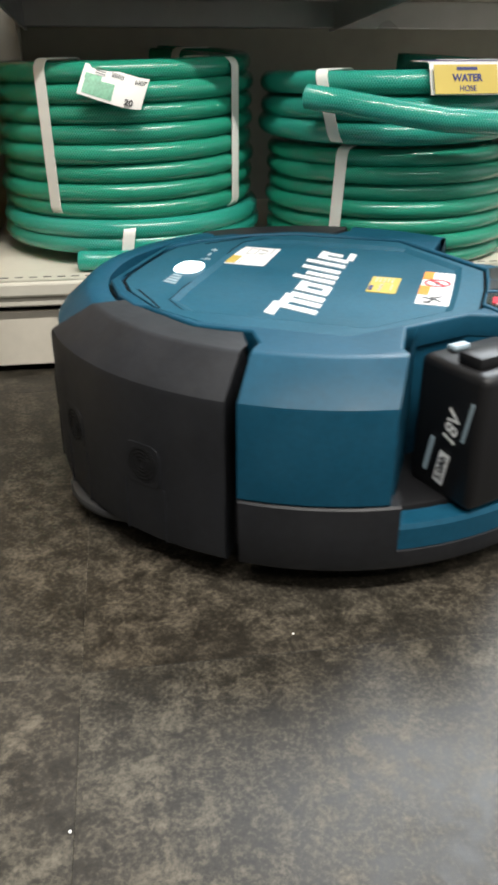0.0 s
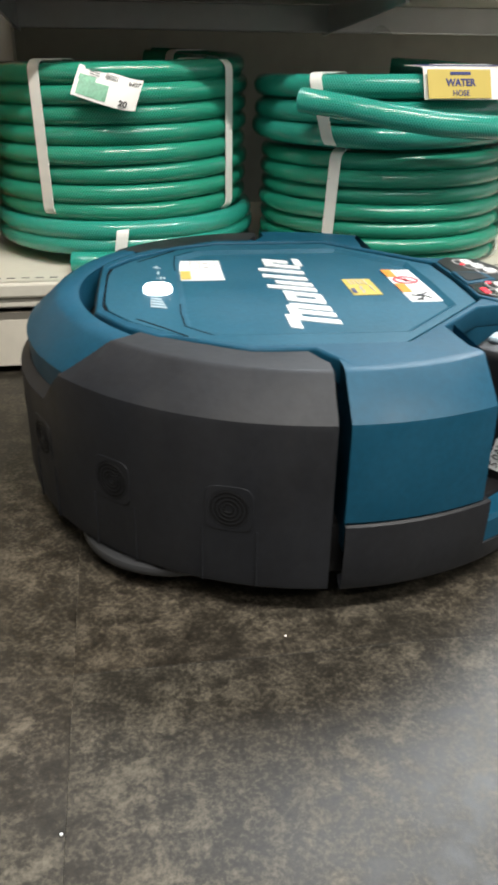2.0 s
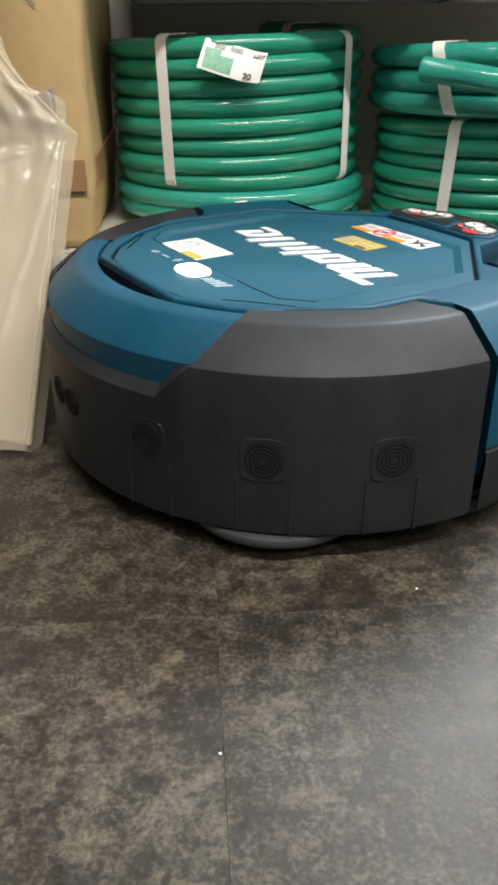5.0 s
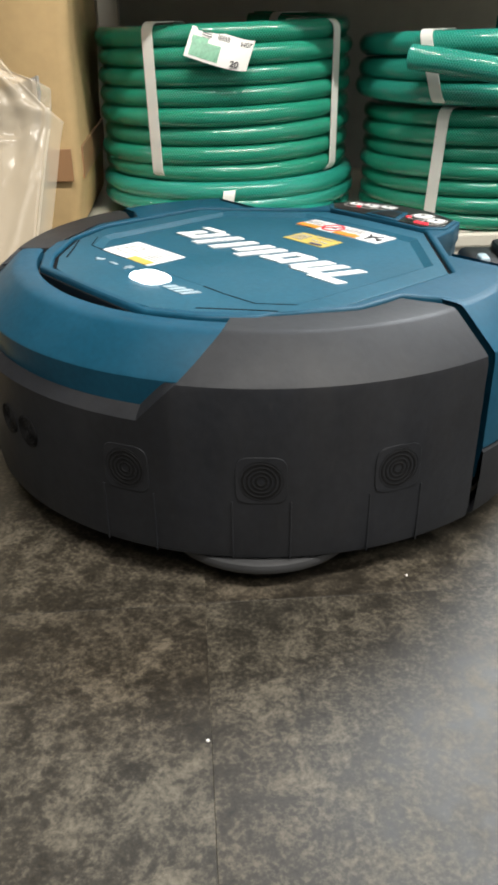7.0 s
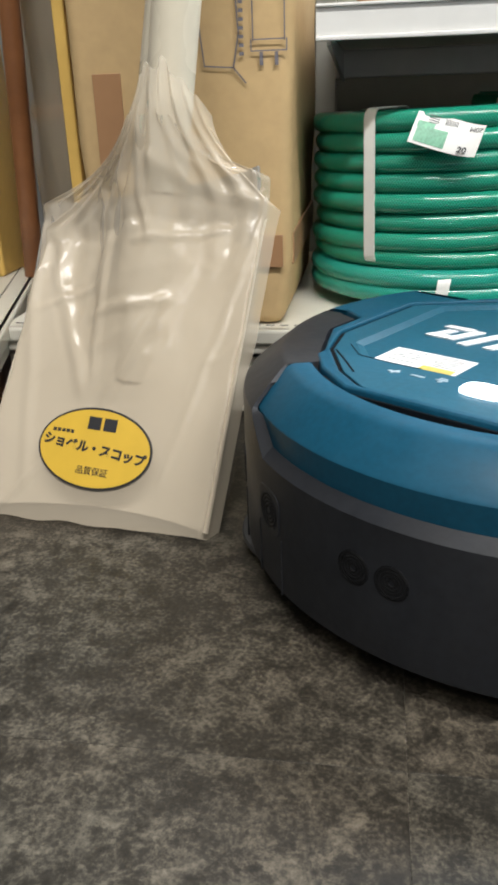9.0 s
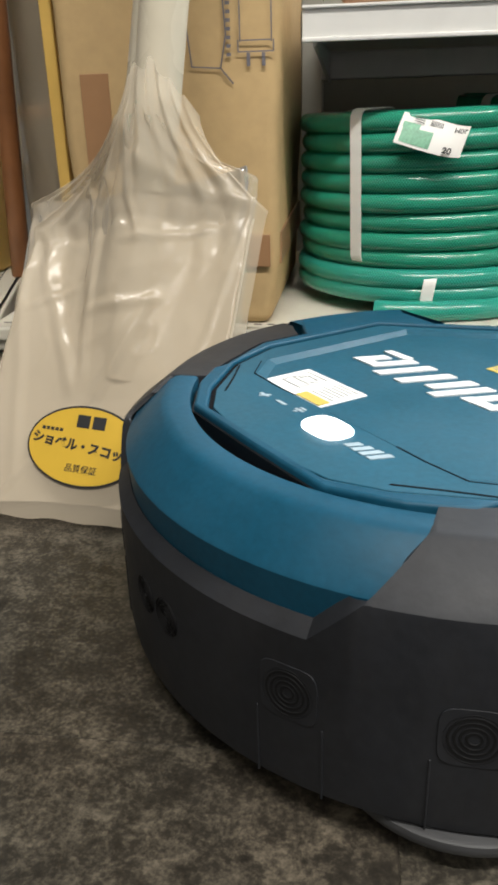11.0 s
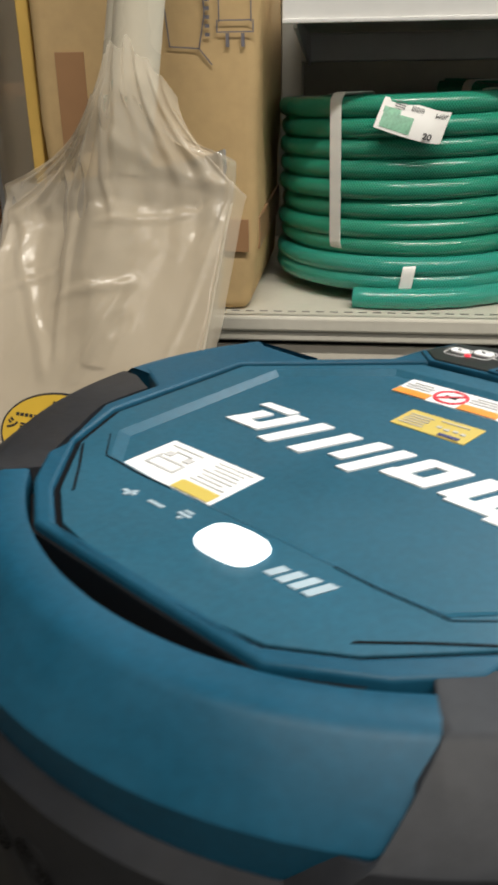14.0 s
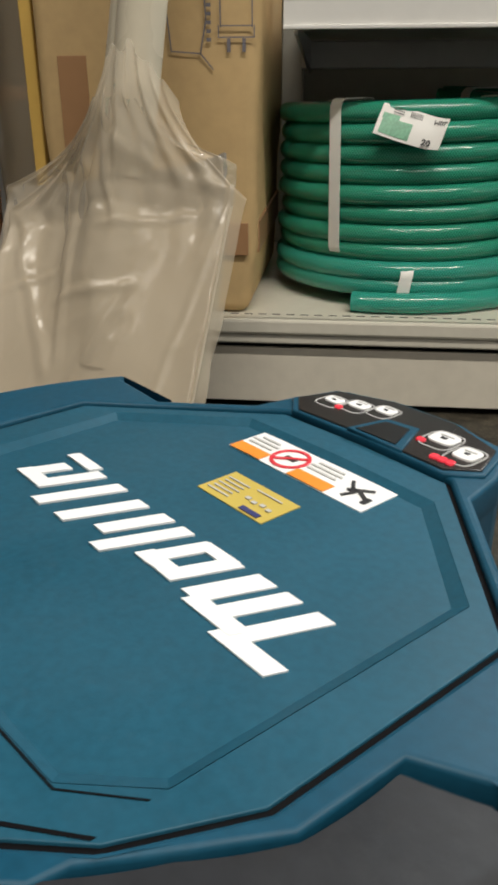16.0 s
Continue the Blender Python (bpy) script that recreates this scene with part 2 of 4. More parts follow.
BLACK = mat("black_plastic", (0.009, 0.009, 0.010), 0.42, vary=0.1, scale=200, spec=0.3)
WHITE = mat("white_print", (0.85, 0.85, 0.85), 0.35, vary=0.03)
PANEL = mat("panel_film_black", (0.02, 0.018, 0.018), 0.3)
REDGLOW = glow("red_indicator", (1.0, 0.05, 0.08), 0.7, (0.6, 0.03, 0.05))
LAMP = glow("white_indicator", (0.95, 1.0, 1.0), 3.0)
SENSOR = mat("sensor_grille", (0.0065, 0.0065, 0.007), 0.75, spec=0.2)
PALEICON = mat("pale_icon_print", (0.34, 0.44, 0.5), 0.4)
SKIRT = mat("grey_skirt_plastic", (0.035, 0.036, 0.038), 0.45, vary=0.12)
SEAM = mat("seam_black", (0.004, 0.004, 0.005), 0.85, spec=0.1)
dusty(BUMPER, (0.11, 0.10, 0.088), 0.065, 26, (1, 1, 0.35))
dusty(TEAL, (0.13, 0.15, 0.15), 0.022, 18)
dusty(TEALLID, (0.13, 0.13, 0.12), 0.06, 14)
CEIL = mat("ceiling_board", (0.5, 0.5, 0.48), 0.85)
BROWNGOODS = mat("brown_packet", (0.36, 0.2, 0.13), 0.3, vary=0.2, scale=15)


# ---- mesh helpers ----
def link_mesh(name, bm, material, parent=None, label=""):
    me = bpy.data.meshes.new(name)
    bm.to_mesh(me)
    bm.free()
    me.materials.append(material)
    ob = new(name, me)
    if parent:
        ob.parent = parent
    if label:
        ob["label"] = label
    return ob


part = link_mesh


def smooth(ob, angle=35):
    me = ob.data
    me.shade_smooth()
    me.set_sharp_from_angle(angle=radians(angle))
    return ob


def box(sx, sy, sz, bevel=0.0, m=None, seg=2):
    bm = bmesh.new()
    bmesh.ops.create_cube(bm, size=1, matrix=Matrix.Diagonal((sx, sy, sz, 1)))
    if bevel:
        bmesh.ops.bevel(bm, geom=bm.edges[:], offset=bevel, segments=seg, affect="EDGES", profile=0.5)
    if m:
        bm.transform(m)
    return bm


def cyl(r, h, seg=32, bevel=0.0, m=None, r2=None):
    bm = bmesh.new()
    bmesh.ops.create_cone(bm, cap_ends=True, segments=seg, radius1=r, radius2=r if r2 is None else r2, depth=h)
    if bevel:
        rim = [e for e in bm.edges if abs(e.verts[0].co.z - e.verts[1].co.z) < 1e-6]
        bmesh.ops.bevel(bm, geom=rim, offset=bevel, segments=2, affect="EDGES", profile=0.5)
    if m:
        bm.transform(m)
    return bm


def join(*bms):
    out = bmesh.new()
    for b in bms:
        me = bpy.data.meshes.new("t")
        b.to_mesh(me)
        b.free()
        out.from_mesh(me)
        bpy.data.meshes.remove(me)
    return out


def curve_bm(cu, m=None):
    """The mesh of a curve or text datablock as a bmesh."""
    ob = new("t", cu)
    dg = bpy.context.evaluated_depsgraph_get()
    me = bpy.data.meshes.new_from_object(ob.evaluated_get(dg))
    bm = bmesh.new()
    bm.from_mesh(me)
    bpy.data.objects.remove(ob)
    bpy.data.meshes.remove(me)
    bpy.data.curves.remove(cu)
    if m:
        bm.transform(m)
    return bm


def plate(outline, z0, z1, bevel=0.0, holes=()):
    """A flat plate between two heights from an outline with holes."""
    cu = bpy.data.curves.new("t", "CURVE")
    cu.dimensions, cu.fill_mode = "2D", "BOTH"
    for loop in (outline, *holes):
        sp = cu.splines.new("POLY")
        sp.points.add(len(loop) - 1)
        for p, (x, y) in zip(sp.points, loop):
            p.co = (x, y, 0, 1)
        sp.use_cyclic_u = True
    cu.extrude = (z1 - z0) / 2 - bevel
    cu.bevel_depth, cu.bevel_resolution, cu.offset = bevel, 2, -bevel
    return curve_bm(cu, pose(0, 0, (z0 + z1) / 2))


def text_bm(words, size, m, depth=0.0003, shear=0.0, bold=0.0):
    cu = bpy.data.curves.new("t", "FONT")
    cu.body, cu.size, cu.extrude, cu.shear = words, size, depth, shear
    cu.offset = bold
    cu.align_x, cu.align_y = "CENTER", "CENTER"
    return curve_bm(cu, m)


def flat(w, h, m, t=0.0005):
    return box(w, h, t, 0, m)


def sheet(grid, thick=0.0):
    """A mesh from rows of points; thick gives it a back."""
    bm = bmesh.new()
    vs = [[bm.verts.new(p) for p in row] for row in grid]
    for a, b in zip(vs, vs[1:]):
        for i in range(len(a) - 1):
            bm.faces.new((a[i], a[i + 1], b[i + 1], b[i]))
    bmesh.ops.remove_doubles(bm, verts=bm.verts, dist=1e-6)
    bmesh.ops.recalc_face_normals(bm, faces=bm.faces)
    if thick:
        bmesh.ops.solidify(bm, geom=bm.faces[:], thickness=thick)
    return bm


def tube(points, radius, seg=14, cap=True):
    """A round hose along points, with its length and turn as texture coordinates."""
    bm = bmesh.new()
    uv = bm.loops.layers.uv.new("UVMap")
    rings, length = [], [0.0]
    for i, p in enumerate(points):
        a, b = points[max(i - 1, 0)], points[min(i + 1, len(points) - 1)]
        d = (b - a).normalized()
        side = d.cross(Vector((0, 0, 1)))
        side = side.normalized() if side.length > 1e-4 else Vector((1, 0, 0))
        up = side.cross(d)
        rings.append([bm.verts.new(p + radius * (math.cos(2 * math.pi * k / seg) * side + math.sin(2 * math.pi * k / seg) * up)) for k in range(seg)])
        if i:
            length.append(length[-1] + (p - points[i - 1]).length)
    for i in range(len(rings) - 1):
        for k in range(seg):
            f = bm.faces.new((rings[i][k], rings[i][(k + 1) % seg], rings[i + 1][(k + 1) % seg], rings[i + 1][k]))
            f.smooth = True
            for lp, (u, v) in zip(f.loops, ((i, k), (i, k + 1), (i + 1, k + 1), (i + 1, k))):
                lp[uv].uv = (length[u], v / seg)
    if cap:
        bm.faces.new(rings[0])
        bm.faces.new(rings[-1])
    return bm


def thing(name, x=0, y=0, z=0, rz=0):
    ob = new(name)
    ob.empty_display_size = 0.05
    ob.matrix_world = pose(x, y, z, 0, 0, rz)
    return ob


# ---- the shop: floor, walls, ceiling ----
floor = tagged(link_mesh("floor", box(8, 10, 0.1, 0, pose(0, -1, -0.056)), GROUT), "dark slate-pattern vinyl tile floor of a shop aisle", "floor", kind="structure")
# unseen ceiling and walls, added to enclose the aisle's light
ceiling = tagged(link_mesh("ceiling", box(8, 10, 0.1, 0, pose(0, -1, 3.1)), CEIL), "plain grey unseen ceiling closing the room", "ceiling", kind="structure")
for nm, sx, sy, x, y in (("wall_north", 8, 0.1, 0, 4.05), ("wall_south", 8, 0.1, 0, -6.05), ("wall_west", 0.1, 10, -4.05, -1), ("wall_east", 0.1, 10, 4.05, -1)):
    tagged(link_mesh(nm, box(sx, sy, 3.1, 0, pose(x, y, 1.5)), PLASTER), "plain grey unseen wall closing the room", "wall", kind="structure")

# ---- the shelving bay ----
DECK = 0.109


def shelving():
    bay = thing("gondola_shelf", 0, 0, 0)
    tagged(bay, "cream enamelled steel gondola shelf bay with perforated deck", "shelf")
    x0, x1 = -0.445, 1.1
    cx, w = (x0 + x1) / 2, x1 - x0
    part("deck", box(w, 0.46, 0.006, 0.001, pose(cx, 0.232, DECK - 0.003)), CREAM, bay)
    part("deck_lip", join(box(w, 0.012, 0.017, 0.003, pose(cx, 0.0045, DECK - 0.0085)), box(w, 0.01, 0.012, 0.002, pose(cx, 0.0075, DECK - 0.0225))), CREAM, bay)
    part("kick_plate", box(w, 0.004, 0.065, 0.001, pose(cx, 0.014, 0.0412)), KICK, bay)
    # near-black strip gives the gaps above and below the kick plate their shade
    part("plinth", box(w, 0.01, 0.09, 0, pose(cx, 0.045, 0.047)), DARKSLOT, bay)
    bits = [box(0.009, 0.0022, 0.0006, 0, pose(x0 + 0.015 + 0.0155 * i, 0.02, DECK + 0.0002)) for i in range(int(w / 0.0155))]
    part("perforation", join(*bits), DARKSLOT, bay)["kind"] = "stuff"
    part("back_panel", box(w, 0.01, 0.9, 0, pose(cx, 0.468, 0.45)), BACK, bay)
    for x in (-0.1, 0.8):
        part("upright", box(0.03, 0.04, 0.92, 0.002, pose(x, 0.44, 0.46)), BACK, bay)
    ux0 = -0.086
    uw = x1 - ux0
    up = part("upper_shelf", box(uw, 0.4, 0.022, 0.002, pose(ux0 + uw / 2, 0.238, 0.408)), CREAM, bay)
    part("shelf_front", box(uw, 0.006, 0.03, 0.002, pose(ux0 + uw / 2, 0.034, 0.407)), CREAM, up)
    part("price_rail", box(uw, 0.003, 0.026, 0.001, pose(ux0 + uw / 2, 0.029, 0.4065)), RAIL, up, "clear plastic price rail")
    for z, sz in ((0.3925, 0.004), (0.421, 0.003)):
        part("rail_lip", box(uw, 0.007, sz, 0.001, pose(ux0 + uw / 2, 0.028, z)), RAIL, up)
    part("cross_beam", box(uw, 0.02, 0.036, 0.002, pose(ux0 + uw / 2, 0.41, 0.378)), STEEL, bay, "galvanised steel cross beam")
    for x in (-0.075, 0.37):
        tri = box(0.004, 0.37, 0.04, 0, pose(x, 0.245, 0.376))
        for q in tri.verts:
            if q.co.y < 0.2 and q.co.z < 0.376:
                q.co.z = 0.388
        part("shelf_bracket", tri, STEEL, bay)
    return bay


shelving()


def side_shelving():
    """The bay that turns the corner beside the carton."""
    bay = thing("gondola_shelf", -0.455, 0.065, 0.004, 105.6)
    tagged(bay, "cream enamelled shelf deck on a brown plinth, turned across the corner", "shelf")
    cx, w = 0.13, 0.7
    part("deck", box(w, 0.3, 0.006, 0.001, pose(cx, 0.152, DECK - 0.003)), CREAM, bay)
    part("deck_lip", join(box(w, 0.012, 0.02, 0.003, pose(cx, 0.0045, DECK - 0.010)), box(w, 0.01, 0.016, 0.002, pose(cx, 0.0075, DECK - 0.028))), CREAM, bay)
    part("plinth", box(w, 0.02, 0.078, 0.002, pose(cx, 0.03, 0.035)), WOOD, bay, "brown plinth board")
    bits = [box(0.009, 0.0022, 0.0006, 0, pose(cx - w / 2 + 0.015 + 0.0155 * i, 0.03, DECK + 0.0002)) for i in range(int(w / 0.0155))]
    part("perforation", join(*bits), DARKSLOT, bay)["kind"] = "stuff"


side_shelving()


# ---- hoses on the deck ----
def helix(turns, r, z0, pitch, wob=0.002, start=0.0, seed=1, step=72, drop=0.0):
    rng = random.Random(seed)
    ph = [rng.uniform(0, 6.28) for _ in range(6)]
    pts = []
    for i in range(int(turns * step) + 1):
        a = start + 2 * math.pi * i / step
        k = i / step
        rr = r + wob * math.sin(a * 0.53 + ph[0]) + wob * 0.7 * math.sin(a * 1.31 + ph[1])
        pts.append(Vector((rr * math.cos(a), rr * math.sin(a), max(z0, z0 - drop + pitch * k + wob * 0.8 * math.sin(a * 1.0 + ph[2])))))
    return pts


def band(r_out, r_in, z0, z1, angle, lean=0.0, width=0.0135):
    """A strap round the coil's section, at one place of its ring."""
    c = 0.012
    prof = []
    for cx, cz, a0 in ((r_out - c, z0 + c, -90), (r_out - c, z1 - c, 0), (r_in + c, z1 - c, 90), (r_in + c, z0 + c, 180)):
        for k in range(5):
            a = radians(a0 + 90 * k / 4)
            prof.append((cx + c * math.cos(a), cz + c * math.sin(a)))
    prof.append(prof[0])
    rows = []
    for s in (-width / 2, width / 2):
        rows.append([(r, s + lean * (z - z0), z) for r, z in prof])
    bm = sheet(rows, 0.0012)
    bm.transform(pose(0, 0, 0, 0, 0, angle))
    return bm


def hose_coil(name, label, x, y, z, r, turns, pitch, tube_r, material, straps, seed, start=0.0, inner=2, tail=None, drop=0.0):
    ob = thing(name, x, y, z)
    tagged(ob, label, "garden hose", "hose coils on the deck")
    part("hose", join(tube(helix(turns, r - tube_r, tube_r, pitch, 0.0016, start, seed, 72, drop), tube_r),
                          *[tube(helix(turns, r - tube_r * (3 + 2 * k), tube_r, pitch * 0.99, 0.0015, start, seed + k + 1, 48, drop), tube_r, 10) for k in range(inner)]), material, ob)
    if tail:
        part("hose_end", tube([Vector(p) for p in tail], tube_r, 16), material, ob)
    for ang, z0, z1, lean in straps:
        smooth(part("strap", band(r + 0.002, r - tube_r * 2 * (inner + 1) - 0.004, z0, z1, ang, lean), BAND, ob, "white plastic strap"))
    return ob


AX, AY, AR = 0.058, 0.205, 0.158
P = 0.0207
hose_coil("hose_coil", "green braided garden hose, low coil under another coil", AX + 0.002, AY, DECK, AR + 0.006, 2.2, 0.0172, 0.0116, HOSE_PALE, [(-95, 0.0, 0.05, 0.15)], 5, -0.6, 2,
          [(-0.066, -0.163, 0.0115), (-0.04, -0.168, 0.0115), (0.0, -0.168, 0.0115), (0.05, -0.158, 0.0115), (0.09, -0.137, 0.0115), (0.118, -0.104, 0.0115)])
hose_coil("hose_coil", "tall coil of dark green braided garden hose with white straps", AX, AY, DECK + 0.052, AR, 7.95, P, 0.0112, HOSE, [(-123, 0.004, 0.1675, -0.03), (-39, 0.004, 0.169, 0.0), (40, 0.0, 0.176, 0.0), (130, 0.0, 0.161, 0)], 9, 1.57, 2, None, P / 2)
CX, CY, CR = 0.386, 0.15, 0.156
hose_coil("hose_coil", "dark green braided garden hose, coil under a pale one", CX, CY, DECK, CR, 6.9, 0.0186, 0.0100, HOSE, [(-130, 0.0, 0.133, 0.06), (-35, 0.0, 0.133, 0.0)], 13, 1.57, 2, None, 0.0093)
hose_coil("hose_coil", "pale green braided garden hose, loose three-turn coil on top", CX - 0.004, CY, DECK + 0.134, CR + 0.006, 2.95, 0.0258, 0.0126, HOSE_PALE, [(-128, 0.002, 0.076, -0.3), (-20, 0.002, 0.083, 0.2), (100, 0.0, 0.067, 0)], 21, 1.57, 2,
          [(-0.133, -0.128, 0.050), (-0.1, -0.155, 0.046), (-0.05, -0.182, 0.038), (0.0, -0.190, 0.031), (0.06, -0.181, 0.027), (0.11, -0.155, 0.025), (0.15, -0.118, 0.026)], 0.0129)


def bent_label(w, h, r, z_bend):
    """A paper tag folded from the top of a coil down over its side."""
    rows = []
    for j in range(13):
        s = h * j / 12
        if s < z_bend:
            y, z = z_bend - s, 0.0
        else:
            y, z = -0.35 * (s - z_bend), -(s - z_bend) * 0.94
        rows.append([(w * (i / 12 - 0.5), y + 0.25 * (w * (i / 12 - 0.5)) ** 2 / r, z) for i in range(13)])
    return sheet(rows, 0.0006)


def curl(w, h, lift=0.0, x=0.0, y=0.0, n=12):
    """A piece of the curled paper: w x h at x, y of the sheet; the right end rolls up."""
    rows = []
    for j in range(5):
        v = y + h * (j / 4 - 0.5)
        row = []
        for i in range(n + 1):
            u = x + w * (i / n - 0.5)
            k = max(0.0, u - 0.012)
            back = max(0.0, -0.02 - u)
            z = 9.0 * k * k - 2.2 * back * back - 6.0 * v * v + 0.0016 * math.sin(60 * u + 40 * v) + lift
            row.append((u - 4 * k * k, v, z))
        rows.append(row)
    return sheet(rows)


tag = thing("hose_label")
tag.matrix_world = pose(0.046, 0.0385, DECK + 0.1935, 60, 0, 0) @ pose(0, 0, 0, 0, 0, -19) @ Matrix.Diagonal((0.88, 0.84, 0.9, 1))
tagged(tag, "curled white paper hose label with green print, tucked under the strap", "label")
smooth(part("paper", join(curl(0.082, 0.042), curl(0.082, 0.042, lift=-0.0006)), PAPER, tag), 60)
part("green_print", join(curl(0.036, 0.020, lift=0.0005, x=-0.018, y=-0.008), curl(0.020, 0.008, lift=0.0006, x=-0.027, y=0.004)), GREENINK, tag, "printed picture of a green hose")
part("lettering", join(text_bm("20M", 0.0085, pose(0.029, 0.0125, 0.0042, 0, 14, 180)), text_bm("20", 0.0105, pose(0.021, -0.0155, 0.0016, 0, -10, 0), 0.0003, 0, 0.0003),
                       *[box(0.0008, 0.0065, 0.0005, 0, pose(-0.006 + 0.0019 * k, 0.0135, 0.0008)) for k in range(8)],
                       *[box(0.012, 0.0009, 0.0005, 0, pose(-0.02, 0.0165 - 0.003 * k, 0.0004)) for k in range(3)]), INK, tag)["kind"] = "stuff"

tag = thing("hose_label", 0.425, 0.01, DECK + 0.2)
tag.matrix_world = pose(0.428, -0.008, DECK + 0.2185, 0, 0, 8)
tagged(tag, "yellow and white hose tag with navy print, folded over the coil", "label")
smooth(part("paper", bent_label(0.12, 0.075, 0.2, 0.042), PAPER, tag))
LC = pose(0, -0.006, -0.0165, 69.6)
part("yellow_field", flat(0.074, 0.029, LC @ pose(-0.021, 0, 0.0010)), YELLOWINK, tag)
part("navy_field", join(box(0.112, 0.022, 0.0006, 0, pose(0, 0.022, 0.0008))), BLUEINK, tag)
part("pale_bars", join(box(0.07, 0.009, 0.0006, 0, pose(-0.005, 0.023, 0.0014))), WHITE, tag)
part("lettering", join(text_bm("WATER", 0.010, LC @ pose(-0.02, 0.001, 0.0016), 0.0003, 0, 0.0003), text_bm("HOSE", 0.008, LC @ pose(-0.02, -0.0095, 0.0016)), flat(0.024, 0.003, LC @ pose(-0.02, 0.0105, 0.0016)), text_bm("10M", 0.014, LC @ pose(0.038, -0.004, 0.0016)),
                       *[box(0.0011, 0.008, 0.0005, 0, LC @ pose(0.028 + 0.0024 * k, 0.009, 0.001)) for k in range(9)]), BLUEINK, tag)["kind"] = "stuff"


# goods on the upper shelf
goods = thing("packet", 0.2, 0.12, 0.4195)
tagged(goods, "brown shrink-wrapped packet on the upper shelf", "packet")
part("wrap", box(0.5, 0.13, 0.09, 0.012, pose(0, 0, 0.045)), BROWNGOODS, goods)

# ---- tall carton ----
def carton():
    b = thing("cardboard_carton", -0.222, 0.17, DECK)
    tagged(b, "tall brown cardboard carton with printed lamp outline", "carton")
    w, d, h = 0.215, 0.3, 0.95
    bm = box(w, d, h, 0.012, pose(0, 0, h / 2), 3)
    bmesh.ops.subdivide_edges(bm, edges=[e for e in bm.edges if abs(e.verts[0].co.z - e.verts[1].co.z) > 0.3], cuts=14)
    for v in bm.verts:
        k = math.sin(math.pi * min(1, v.co.z / h))
        v.co.x += 0.012 * k * (v.co.x / (w / 2)) * (1 - (v.co.y / d) ** 2) + 0.0016 * math.sin(31 * v.co.z + 9 * v.co.y)
        v.co.y += 0.0014 * math.sin(23 * v.co.z + 7 * v.co.x)
        if v.co.z < 0.05:
            v.co.x *= 1 - 0.9 * (0.05 - v.co.z)
    smooth(part("carton_body", bm, CARD, b))
    part("tape", join(box(0.003, 0.27, 0.034, 0.001, pose(w / 2 + 0.0038, 0.0, 0.082)), box(0.09, 0.0016, 0.034, 0.0005, pose(w / 2 - 0.05, -d / 2 - 0.0026, 0.082))), TAPE, b, "brown packing tape")
    part("tape", box(0.03, 0.0016, 0.09, 0.0005, pose(-0.075, -d / 2 - 0.002, 0.215)), TAPE, b)
    ink = []
    z0, y = 0.281, -d / 2 - 0.0026
    for x, z, sx, sz in ((0.036, 0.04, 0.0012, 0.075), (0.067, 0.04, 0.0012, 0.075), (0.0515, 0.004, 0.032, 0.0012), (0.0515, -0.006, 0.034, 0.0012), (0.034, -0.001, 0.0012, 0.011), (0.069, -0.001, 0.0012, 0.011), (0.044, -0.013, 0.0035, 0.012), (0.059, -0.013, 0.0035, 0.012)):
        ink.append(box(sx, 0.0006, sz, 0, pose(x + 0.04, y, z0 + z)))
    for k in range(9):
        ink.append(box(0.0045, 0.0006, 0.0032, 0, pose(0.0645, y, z0 + 0.052 - 0.0075 * k)))
    for xa, za, xb, zb in ((0.018, 0.07, 0.016, 0.03), (0.016, 0.03, 0.021, -0.018), (0.021, -0.018, 0.05, -0.02), (0.05, -0.02, 0.056, 0.01), (0.056, 0.01, 0.053, 0.06), (0.05, -0.02, 0.062, -0.034)):
        ang = math.degrees(math.atan2(zb - za, xb - xa))
        ink.append(box(math.hypot(xb - xa, zb - za) + 0.001, 0.0006, 0.0013, 0, pose((xa + xb) / 2 + 0.006, y, z0 + (za + zb) / 2, 0, -ang, 0)))
    part("print", join(*ink), CARDINK, b, "dark printed outlines of a lamp tube and a cushion")["kind"] = "stuff"
    return b


carton()


# ---- shovels in clear bags, leaning on the carton ----
SKEW = -0.08
# folds of the bag: from and to (share of the half width, height), width and height of the pleat
FOLDS = ((-0.30, 0.30, -0.18, 0.12, 0.012, 0.008), (-0.88, 0.285, -0.25, 0.11, 0.016, 0.007), (0.05, 0.31, 0.85, 0.285, 0.014, 0.007),
         (-0.22, 0.185, 0.28, 0.195, 0.012, 0.006), (0.28, 0.195, -0.05, 0.10, 0.014, 0.006), (0.05, 0.25, 0.62, 0.262, 0.008, 0.006),
         (-0.75, 0.20, -0.35, 0.215, 0.010, 0.005), (-0.95, 0.24, -0.55, 0.02, 0.014, 0.004), (-0.36, 0.34, -0.30, 0.22, 0.007, 0.007),
         (0.55, 0.03, 0.92, 0.27, 0.010, 0.003), (-0.62, 0.0, -0.48, 0.03, 0.008, 0.005), (-0.1, 0.33, 0.1, 0.26, 0.008, 0.008))


